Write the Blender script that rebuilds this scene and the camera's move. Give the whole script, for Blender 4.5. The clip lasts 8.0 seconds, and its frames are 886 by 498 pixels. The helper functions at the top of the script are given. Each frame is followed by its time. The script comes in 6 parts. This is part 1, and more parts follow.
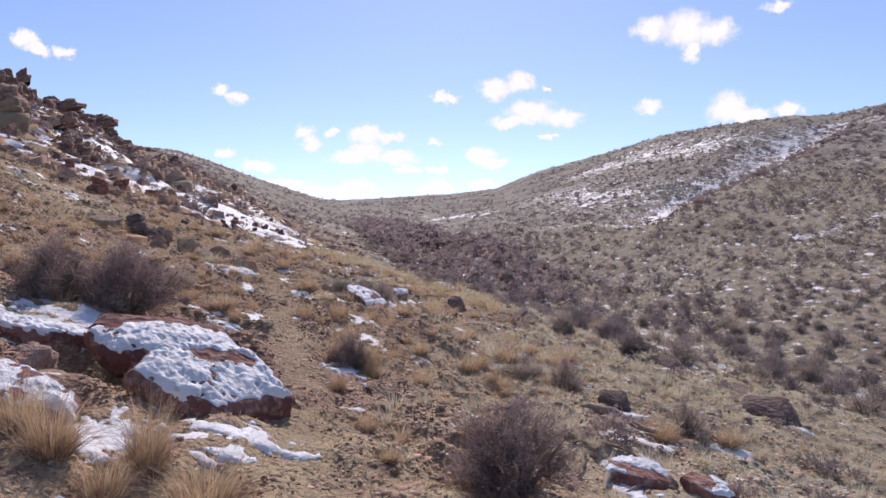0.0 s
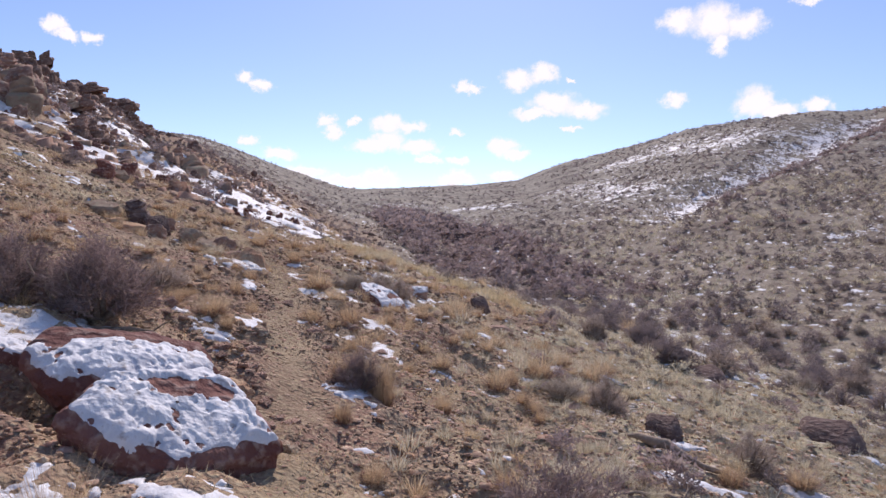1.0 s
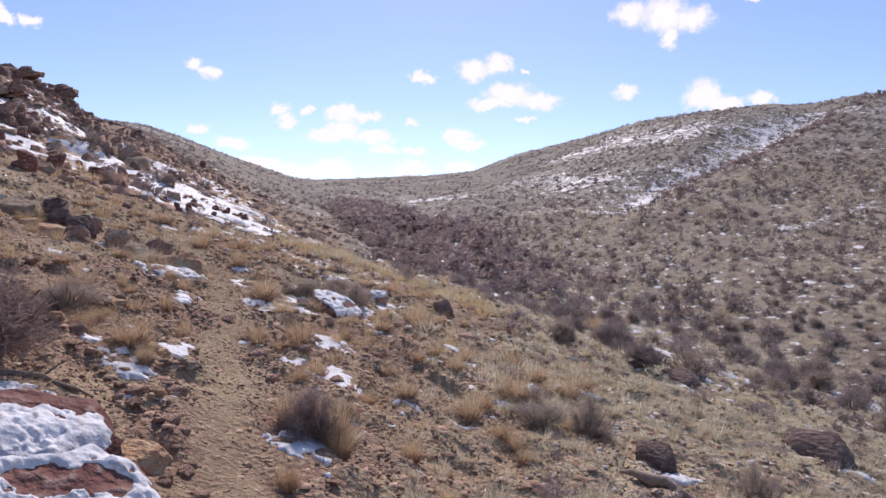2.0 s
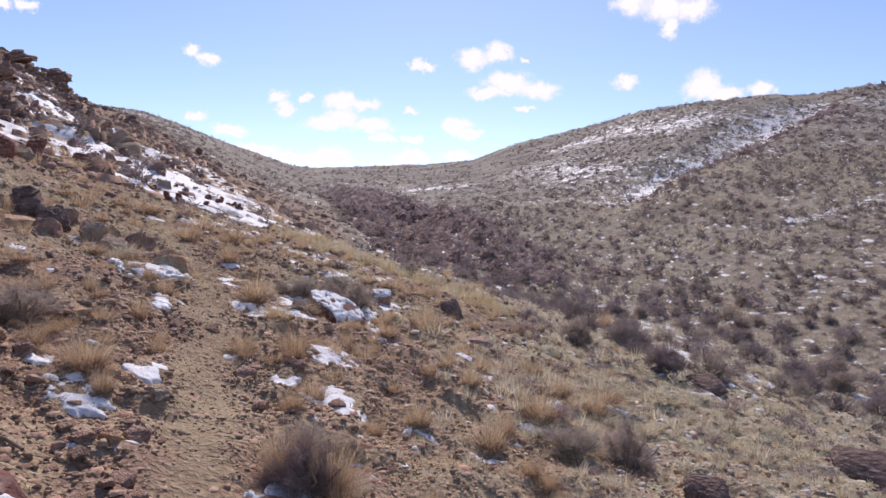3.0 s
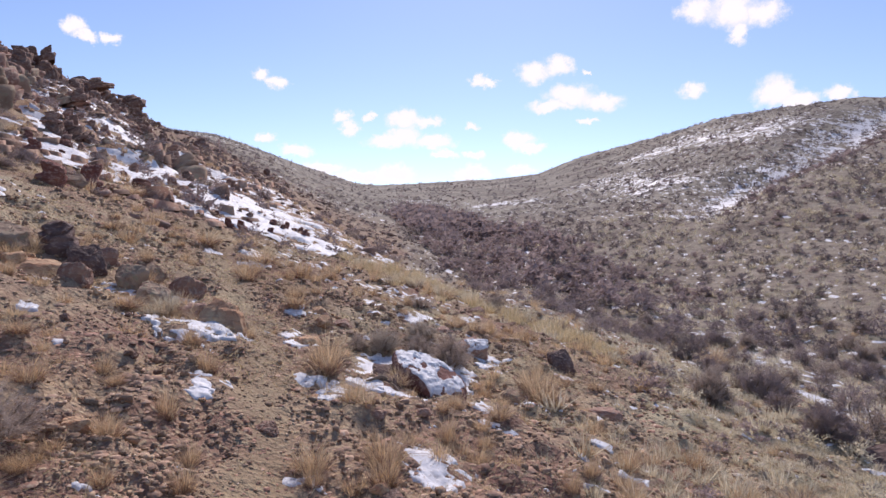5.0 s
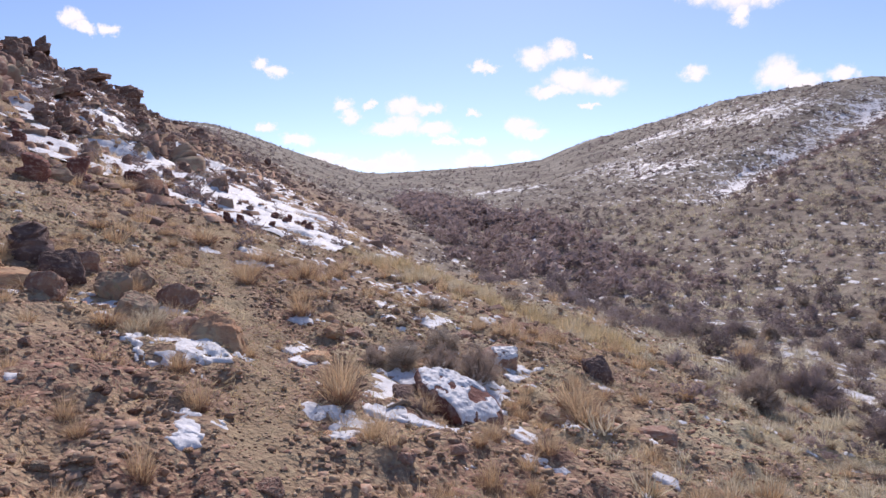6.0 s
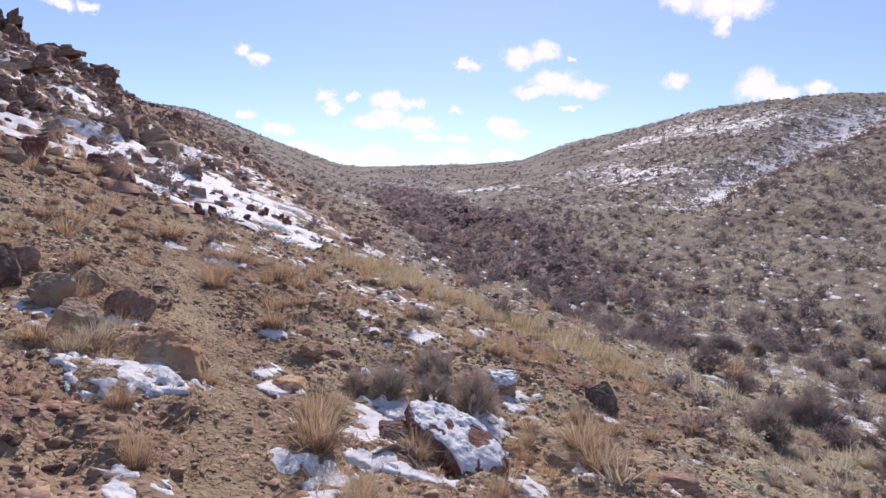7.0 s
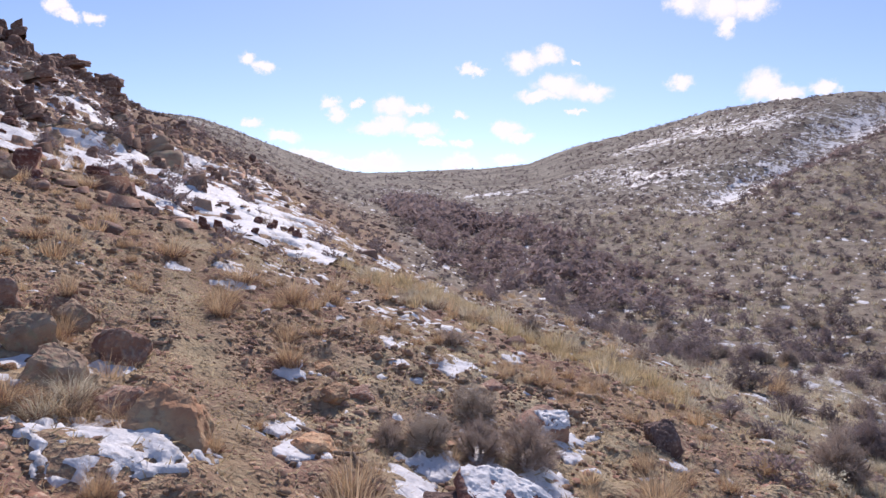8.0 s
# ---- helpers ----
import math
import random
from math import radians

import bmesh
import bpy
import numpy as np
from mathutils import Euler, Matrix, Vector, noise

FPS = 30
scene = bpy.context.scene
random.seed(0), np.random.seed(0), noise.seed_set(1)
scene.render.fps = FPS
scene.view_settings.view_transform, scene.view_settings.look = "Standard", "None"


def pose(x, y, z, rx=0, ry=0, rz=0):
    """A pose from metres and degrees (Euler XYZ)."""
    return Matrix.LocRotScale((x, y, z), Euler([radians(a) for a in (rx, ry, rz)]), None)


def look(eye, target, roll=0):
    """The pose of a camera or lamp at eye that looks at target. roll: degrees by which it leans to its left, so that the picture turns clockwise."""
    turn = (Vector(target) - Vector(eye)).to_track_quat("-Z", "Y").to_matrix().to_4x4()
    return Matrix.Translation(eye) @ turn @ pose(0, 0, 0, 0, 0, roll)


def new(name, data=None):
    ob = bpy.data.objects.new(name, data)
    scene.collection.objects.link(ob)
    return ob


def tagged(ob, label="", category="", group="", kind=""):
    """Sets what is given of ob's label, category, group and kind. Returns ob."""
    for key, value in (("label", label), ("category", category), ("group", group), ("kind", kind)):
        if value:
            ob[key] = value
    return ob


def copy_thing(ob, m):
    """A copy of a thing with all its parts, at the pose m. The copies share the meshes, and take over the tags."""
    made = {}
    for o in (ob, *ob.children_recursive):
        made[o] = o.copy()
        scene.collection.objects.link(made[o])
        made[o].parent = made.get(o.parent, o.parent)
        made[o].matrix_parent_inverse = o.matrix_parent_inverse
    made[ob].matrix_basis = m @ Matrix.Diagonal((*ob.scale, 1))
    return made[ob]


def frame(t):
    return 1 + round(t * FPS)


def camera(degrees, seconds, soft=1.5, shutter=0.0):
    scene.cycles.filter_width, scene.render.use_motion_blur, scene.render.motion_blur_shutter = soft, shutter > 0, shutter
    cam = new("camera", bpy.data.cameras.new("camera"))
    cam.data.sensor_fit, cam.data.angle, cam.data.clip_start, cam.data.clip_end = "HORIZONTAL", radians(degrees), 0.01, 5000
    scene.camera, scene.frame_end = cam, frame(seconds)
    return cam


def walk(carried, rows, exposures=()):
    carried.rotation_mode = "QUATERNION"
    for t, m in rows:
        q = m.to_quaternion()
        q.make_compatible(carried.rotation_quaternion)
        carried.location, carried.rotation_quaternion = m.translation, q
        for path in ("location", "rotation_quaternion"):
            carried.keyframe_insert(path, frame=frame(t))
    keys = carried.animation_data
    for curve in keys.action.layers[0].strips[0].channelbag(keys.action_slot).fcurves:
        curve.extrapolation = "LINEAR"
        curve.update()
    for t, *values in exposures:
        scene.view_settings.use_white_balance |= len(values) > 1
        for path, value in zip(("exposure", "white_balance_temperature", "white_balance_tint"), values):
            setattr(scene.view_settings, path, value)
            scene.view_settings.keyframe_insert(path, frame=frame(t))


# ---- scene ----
cam = camera(68.3, 8.0)
METRES, EYE, TILT, LEAN, TURN = 7.4, 1.55, 0.0, 0.0, 0.0
ROWS = [
    (0.0, 0.0, 0.0, 0.0, -0.0, 0.0, -0.0),
    (0.5, -0.0041, 0.0654, 0.0041, -0.38, 1.23, -1.35),
    (1.0, -0.0101, 0.1354, 0.0111, 1.71, -0.84, -1.19),
    (1.5, -0.0167, 0.1962, 0.0224, -1.53, -1.18, -0.32),
    (3.0, -0.0419, 0.3726, 0.0418, -2.3, -2.56, -1.35),
    (3.5, -0.0526, 0.4363, 0.0444, -0.06, -1.95, -1.38),
    (4.0, -0.0666, 0.5034, 0.0563, 2.5, -1.56, -1.8),
    (4.5, -0.087, 0.5632, 0.0655, 2.84, -0.95, -1.12),
    (6.0, -0.1439, 0.7423, 0.084, 3.4, -2.44, 0.28),
    (6.5, -0.1575, 0.7955, 0.0903, 0.73, -1.74, -0.6),
    (7.0, -0.174, 0.8493, 0.0967, 1.51, -2.75, -2.11),
    (7.5, -0.201, 0.9028, 0.1089, 1.88, -2.0, -0.19),
    (8.0, -0.2155, 0.9617, 0.1109, 2.02, -2.32, -1.36),
]
walk(cam, [(t, pose(0, 0, EYE, TILT, LEAN, TURN) @ pose(METRES * x, METRES * y, METRES * z, 90 + pitch, roll, yaw)) for t, x, y, z, yaw, pitch, roll in ROWS], [(0.0, 0.13, 6480, 23), (8.0, 0.13, 6480, 23)])

# ---- world, sun and exposure ----
SUN_AZ, SUN_EL = 1.5, 44.0      # degrees to the right of +y, and above the horizon


def link(tree, a, b):
    tree.links.new(a, b)


def math_node(tree, op, a, b=None, c=None, clamp=False):
    n = tree.nodes.new("ShaderNodeMath")
    n.operation, n.use_clamp = op, clamp
    for i, v in enumerate((a, b, c)):
        if v is None:
            continue
        if isinstance(v, (int, float)):
            n.inputs[i].default_value = v
        else:
            link(tree, v, n.inputs[i])
    return n.outputs[0]


# clouds: azimuth and height in degrees, half width and half height in degrees
HIGH_CLOUDS = [
    (-32.6, 15.2, 0.9, 0.6), (-31.9, 14.6, 0.9, 0.45), (-30.1, 14.7, 0.8, 0.45),
    (-18.6, 13.0, 0.9, 0.6), (-17.4, 12.4, 1.0, 0.55),
    (-0.3, 13.2, 0.9, 0.5), (0.7, 12.8, 0.9, 0.35),
    (4.6, 13.6, 1.5, 0.9), (6.6, 14.3, 1.4, 0.9), (8.9, 13.5, 0.4, 0.3),
    (7.7, 11.8, 2.3, 0.9), (10.2, 11.2, 2.0, 0.75), (6.0, 10.9, 2.2, 0.5), (9.2, 9.7, 0.9, 0.25),
    (17.6, 17.7, 1.5, 1.0), (20.3, 17.5, 1.9, 1.5), (22.6, 17.0, 1.6, 1.0), (20.9, 15.8, 0.9, 0.9), (27.2, 18.3, 1.0, 0.35),
    (17.6, 11.7, 1.1, 0.65), (23.5, 11.1, 1.5, 1.3), (25.1, 10.4, 1.4, 0.8), (27.9, 10.6, 1.2, 0.6),
]
LOW_CLOUDS = [
    (-12.0, 9.9, 0.9, 0.6), (-11.3, 8.9, 0.9, 0.8), (-9.7, 9.9, 0.5, 0.45),
    (-6.6, 9.9, 1.6, 0.9), (-4.6, 9.7, 1.4, 0.6), (-8.0, 7.9, 2.0, 0.6), (-6.6, 8.4, 1.5, 0.9), (-4.0, 7.9, 1.9, 0.7),
    (-0.8, 9.3, 0.8, 0.35), (3.2, 8.2, 1.5, 0.8), (4.4, 7.4, 1.3, 0.5), (-3.2, 6.9, 1.4, 0.4), (-0.5, 6.9, 0.9, 0.4),
    (-18.3, 7.9, 0.9, 0.45), (-15.9, 6.9, 1.5, 0.55), (-13.6, 5.6, 1.6, 0.55),
    (-10.5, 4.9, 2.6, 0.6), (-7.4, 5.2, 1.8, 0.8), (-0.6, 5.3, 1.7, 0.8), (3.6, 5.6, 1.4, 0.5),
]


def make_world():
    w = bpy.data.worlds.new("sky")
    scene.world = w
    w.use_nodes = True
    t = w.node_tree
    t.nodes.clear()
    sky = t.nodes.new("ShaderNodeTexSky")
    sky.sky_type, sky.sun_disc = "NISHITA", False
    sky.sun_elevation, sky.sun_rotation = radians(SUN_EL), radians(SUN_AZ)
    sky.altitude, sky.air_density, sky.dust_density, sky.ozone_density = 1800, 1.0, 0.95, 3.1
    co = t.nodes.new("ShaderNodeTexCoord").outputs["Generated"]
    sep = t.nodes.new("ShaderNodeSeparateXYZ")
    link(t, co, sep.inputs[0])
    az = math_node(t, "MULTIPLY", math_node(t, "ARCTAN2", sep.outputs[0], sep.outputs[1]), 57.2958)
    el = math_node(t, "MULTIPLY", math_node(t, "ARCSINE", sep.outputs[2]), 57.2958)
    comb = t.nodes.new("ShaderNodeCombineXYZ")
    link(t, az, comb.inputs[0])
    link(t, el, comb.inputs[1])
    nz = t.nodes.new("ShaderNodeTexNoise")
    nz.inputs["Scale"].default_value, nz.inputs["Detail"].default_value, nz.inputs["Roughness"].default_value = 0.8, 7.0, 0.66
    link(t, comb.outputs[0], nz.inputs["Vector"])
    warp = t.nodes.new("ShaderNodeVectorMath")
    warp.operation = "MULTIPLY_ADD"
    link(t, nz.outputs["Color"], warp.inputs[0])
    warp.inputs[1].default_value, warp.inputs[2].default_value = (3.0, 1.9, 0), (-1.5, -0.95, 0)
    add = t.nodes.new("ShaderNodeVectorMath")
    link(t, comb.outputs[0], add.inputs[0])
    link(t, warp.outputs[0], add.inputs[1])
    best = None
    for a, e, ra, re in HIGH_CLOUDS + LOW_CLOUDS:
        m = t.nodes.new("ShaderNodeVectorMath")
        m.operation = "MULTIPLY_ADD"
        link(t, add.outputs[0], m.inputs[0])
        m.inputs[1].default_value, m.inputs[2].default_value = (1 / ra, 1 / re, 0), (-a / ra, -e / re, 0)
        ln = t.nodes.new("ShaderNodeVectorMath")
        ln.operation = "LENGTH"
        link(t, m.outputs[0], ln.inputs[0])
        d = ln.outputs["Value"]
        best = d if best is None else math_node(t, "SMOOTH_MIN", best, d, 0.35)
    mask = t.nodes.new("ShaderNodeMapRange")
    mask.interpolation_type = "SMOOTHSTEP"
    for k, v in (("From Min", 1.22), ("From Max", 0.42), ("To Min", 0.0), ("To Max", 1.0)):
        mask.inputs[k].default_value = v
    link(t, best, mask.inputs["Value"])
    bg = t.nodes.new("ShaderNodeBackground")
    bg.inputs["Strength"].default_value = 0.136
    link(t, sky.outputs[0], bg.inputs["Color"])
    cl = t.nodes.new("ShaderNodeBackground")
    cl.inputs["Color"].default_value, cl.inputs["Strength"].default_value = (1.0, 0.99, 0.98, 1), 0.93
    mix = t.nodes.new("ShaderNodeMixShader")
    link(t, mask.outputs[0], mix.inputs[0])
    link(t, bg.outputs[0], mix.inputs[1])
    link(t, cl.outputs[0], mix.inputs[2])
    out = t.nodes.new("ShaderNodeOutputWorld")
    link(t, mix.outputs[0], out.inputs[0])


make_world()
sun = new("sun", bpy.data.lights.new("sun", "SUN"))
sun.data.energy, sun.data.angle, sun.data.color = 3.35, radians(0.53), (1.0, 0.95, 0.87)
sd = Vector((math.sin(radians(SUN_AZ)) * math.cos(radians(SUN_EL)), math.cos(radians(SUN_AZ)) * math.cos(radians(SUN_EL)), math.sin(radians(SUN_EL))))
sun.matrix_world = look((0, 0, 60), Vector((0, 0, 60)) - sd)

# ---- terrain ----
def hashed(i, j, seed):
    n = (i.astype(np.int64) * 374761393 + j.astype(np.int64) * 668265263 + seed * 1442695041) & 0x7FFFFFFF
    n = ((n ^ (n >> 13)) * 1274126177) & 0x7FFFFFFF
    return ((n ^ (n >> 16)) & 0xFFFF) / 65535.0


def vnoise(x, y, seed=0):
    """Smooth noise between -1 and 1."""
    i, j = np.floor(x), np.floor(y)
    u, v = x - i, y - j
    u, v = u * u * (3 - 2 * u), v * v * (3 - 2 * v)
    a, b = hashed(i, j, seed), hashed(i + 1, j, seed)
    c, d = hashed(i, j + 1, seed), hashed(i + 1, j + 1, seed)
    return 2 * ((a * (1 - u) + b * u) * (1 - v) + (c * (1 - u) + d * u) * v) - 1


def fbm(x, y, seed=0, octaves=4):
    out, amp = 0, 0.5
    for k in range(octaves):
        out = out + amp * vnoise(x * 2 ** k + 17.3 * k, y * 2 ** k - 9.1 * k, seed + k)
        amp *= 0.5
    return out


def step(a, b, v):
    s = np.clip((v - a) / (b - a), 0, 1)
    return s * s * (3 - 2 * s)


def smax(a, b, k):
    return 0.5 * (a + b + np.sqrt((a - b) ** 2 + k * k))


# skyline of the far hills: x / y, and rise over distance
CREST_U = np.array([-3.0, -1.2, -0.7, -0.46, -0.41, -0.367, -0.315, -0.263, -0.194, -0.159, -0.073, 0.014, 0.083, 0.1436, 0.23, 0.334, 0.4377, 0.533, 0.602, 0.678, 1.2, 3.0])
CREST_T = np.array([0.10, 0.13, 0.15, 0.155, 0.151, 0.139, 0.119, 0.100, 0.078, 0.0745, 0.0800, 0.0852, 0.0940, 0.1176, 0.1436, 0.1739, 0.191, 0.204, 0.2154, 0.224, 0.24, 0.2])
DRAW_X = np.array([13.0, 18.0, 24.5, 32.0, 41.0, 52.0, 70.0, 90.0])
DRAW_Y = np.array([62.0, 66.0, 71.5, 79.7, 86.5, 97.6, 115.0, 135.0])
TRAIL_X = np.array([0.5, 0.0, -0.62, -1.03, -1.42, -1.95, -2.6, -3.25, -4.2, -6.5, -9.0])
TRAIL_Y = np.array([-6.0, 0.0, 3.2, 4.5, 6.1, 8.0, 9.9, 11.6, 13.3, 19.0, 23.0])


def near_height(x, y):
    left = 0.07 - 0.268 * x + 0.075 * np.maximum(-x - 4.5, 0) + 0.02 * y - 0.14 * np.exp(-(np.minimum(y, 99) / 2.6) ** 2) - 0.10 * np.minimum(np.maximum(-y, 0), 30)
    up = np.maximum(-x - 18, 0) * step(15, 35, y)
    left = left + 0.055 * np.minimum(up, 40)
    # the spur ends along a line that runs up and away
    e = 0.87 * (x + 2.3) + 0.49 * (y - 19.8)
    left = left - 2.3 * step(-1.0, 9.0, e) * step(-1.0, -6.0, x - 0.10 * y)
    right = -2.25 + 0.165 * (x - 11.8) + 0.112 * (y - 28.7)
    return smax(left, right, 0.7)


def height(x, y, fine=True):
    x, y = np.asarray(x, float), np.asarray(y, float)
    depth = np.maximum(y, 1.0)
    u = np.clip(x / depth, -3, 3)
    y0 = 45 + 30 * step(-0.33, -0.45, u)
    yc = 205 - 70 * step(0.05, 0.5, u) - 35 * step(-0.15, -0.4, u)
    crest = 1.55 + np.interp(u, CREST_U, CREST_T) * yc
    s = np.clip((depth - y0) / (yc - y0), 0, 1.0)
    w = 0.80 * s + 0.20 * s * s
    w = np.where(s > 0.86, w - 0.9 * (s - 0.86) ** 2, w) / (1 - 0.9 * 0.14 ** 2)
    base = near_height(np.where(depth > y0, u * y0, x), np.where(depth > y0, y0, y))
    z = base * (1 - w) + crest * w - 0.06 * np.maximum(depth - yc, 0) * step(0, 60, depth - yc)
    z = np.maximum(z, -40)
    # a draw that climbs the right-hand hill, with a bank on its near side
    q = 0.75 * (y - np.interp(x, DRAW_X, DRAW_Y)) + 5.0 * fbm(x / 11, y / 11, 15, 2)
    z = z + (-2.2 * np.exp(-((q - 4) / 5) ** 2) + 0.4 * np.exp(-((q + 5) / 6) ** 2)) * step(14, 26, x) * step(95, 70, x)
    # the bed of the brushy gully, below the shoulder
    z = z - 1.45 * np.exp(-((x - 4.0) / 3.2) ** 2 - ((y - 33) / np.where(y < 33, 10.0, 12.0)) ** 2) * step(0.5, 6.0, 0.87 * (x + 2.3) + 0.49 * (y - 19.8))
    dist = np.hypot(x, y - 4)
    z = z + 0.5 * fbm(x / 14, y / 14, 5, 3) * step(18, 60, dist) + 0.25 * fbm(x / 4, y / 4, 8, 2) * step(10, 40, dist) * step(120, 60, dist)
    # a hollow under the slabs beside the trail
    z = z - 0.30 * np.exp(-((x + 2.15) / 0.45) ** 2 - ((y - 4.30) / 0.24) ** 2)
    # crags on the rocky spur
    rough = step(0.30, 0.42, -u) * step(17, 24, y) * step(85, 60, y)
    z = z + rough * (0.8 * np.abs(fbm(x / 2.6, y / 2.6, 91, 3)) + 0.5 * step(0.0, 0.12, fbm(x / 1.9, y / 1.9, 95, 2)) - 0.3)
    z = z - 1.1 * np.exp(-((u + 0.47) / 0.05) ** 2) * step(30, 55, y) * step(110, 80, y)
    if fine:
        t = np.interp(y, TRAIL_Y, TRAIL_X)
        off = step(0.06, 0.32, np.abs(x - t + 0.2 * fbm(x / 0.6, y / 0.6, 3, 3)))
        z = z + (0.10 * fbm(x / 1.6, y / 1.6, 11, 2) + (0.08 * off + 0.055) * fbm(x / 0.26, y / 0.26, 21, 3)) * step(90, 40, dist) - 0.015 * (1 - off)
    return z

# ---- materials ----
def shader(name, colours, scale, rough=0.85, bump=0.3, fine=40.0, translucent=0.0, vary=0.25, island=False, space="world", relief=0.02, spots=(0.52, 0.68)):
    """A material of two colours and a third for spots, mixed by noise at two scales, with relief; each object or island a little lighter or darker."""
    m = bpy.data.materials.new(name)
    m.use_nodes = True
    t = m.node_tree
    p = t.nodes["Principled BSDF"]
    p.inputs["Roughness"].default_value = rough
    p.inputs["Specular IOR Level"].default_value = 0.25
    geo = t.nodes.new("ShaderNodeNewGeometry")
    vec = geo.outputs["Position"] if space == "world" else t.nodes.new("ShaderNodeTexCoord").outputs["Object"]
    big = t.nodes.new("ShaderNodeTexNoise")
    big.inputs["Scale"].default_value, big.inputs["Detail"].default_value = scale, 4.0
    small = t.nodes.new("ShaderNodeTexNoise")
    small.inputs["Scale"].default_value, small.inputs["Detail"].default_value = fine, 3.0
    link(t, vec, big.inputs["Vector"])
    link(t, vec, small.inputs["Vector"])
    r1 = t.nodes.new("ShaderNodeMapRange")
    r1.inputs["From Min"].default_value, r1.inputs["From Max"].default_value = 0.38, 0.62
    link(t, big.outputs["Fac"], r1.inputs["Value"])
    mix = t.nodes.new("ShaderNodeMix")
    mix.data_type = "RGBA"
    link(t, r1.outputs[0], mix.inputs[0])
    mix.inputs[6].default_value, mix.inputs[7].default_value = (*colours[0], 1), (*colours[1], 1)
    r2 = t.nodes.new("ShaderNodeMapRange")
    r2.inputs["From Min"].default_value, r2.inputs["From Max"].default_value = spots
    link(t, small.outputs["Fac"], r2.inputs["Value"])
    mix2 = t.nodes.new("ShaderNodeMix")
    mix2.data_type = "RGBA"
    link(t, r2.outputs[0], mix2.inputs[0])
    link(t, mix.outputs[2], mix2.inputs[6])
    mix2.inputs[7].default_value = (*colours[2], 1)
    rnd = geo.outputs["Random Per Island"] if island else t.nodes.new("ShaderNodeObjectInfo").outputs["Random"]
    hsv = t.nodes.new("ShaderNodeHueSaturation")
    link(t, math_node(t, "MULTIPLY_ADD", rnd, 2 * vary, 1 - vary), hsv.inputs["Value"])
    link(t, mix2.outputs[2], hsv.inputs["Color"])
    link(t, hsv.outputs[0], p.inputs["Base Color"])
    if bump:
        b = t.nodes.new("ShaderNodeBump")
        b.inputs["Strength"].default_value, b.inputs["Distance"].default_value = bump, relief
        link(t, small.outputs["Fac"], b.inputs["Height"])
        link(t, b.outputs[0], p.inputs["Normal"])
    if translucent:
        tr = t.nodes.new("ShaderNodeBsdfTranslucent")
        link(t, hsv.outputs[0], tr.inputs["Color"])
        ms = t.nodes.new("ShaderNodeMixShader")
        ms.inputs[0].default_value = translucent
        link(t, p.outputs[0], ms.inputs[1])
        link(t, tr.outputs[0], ms.inputs[2])
        link(t, ms.outputs[0], t.nodes["Material Output"].inputs["Surface"])
    return m


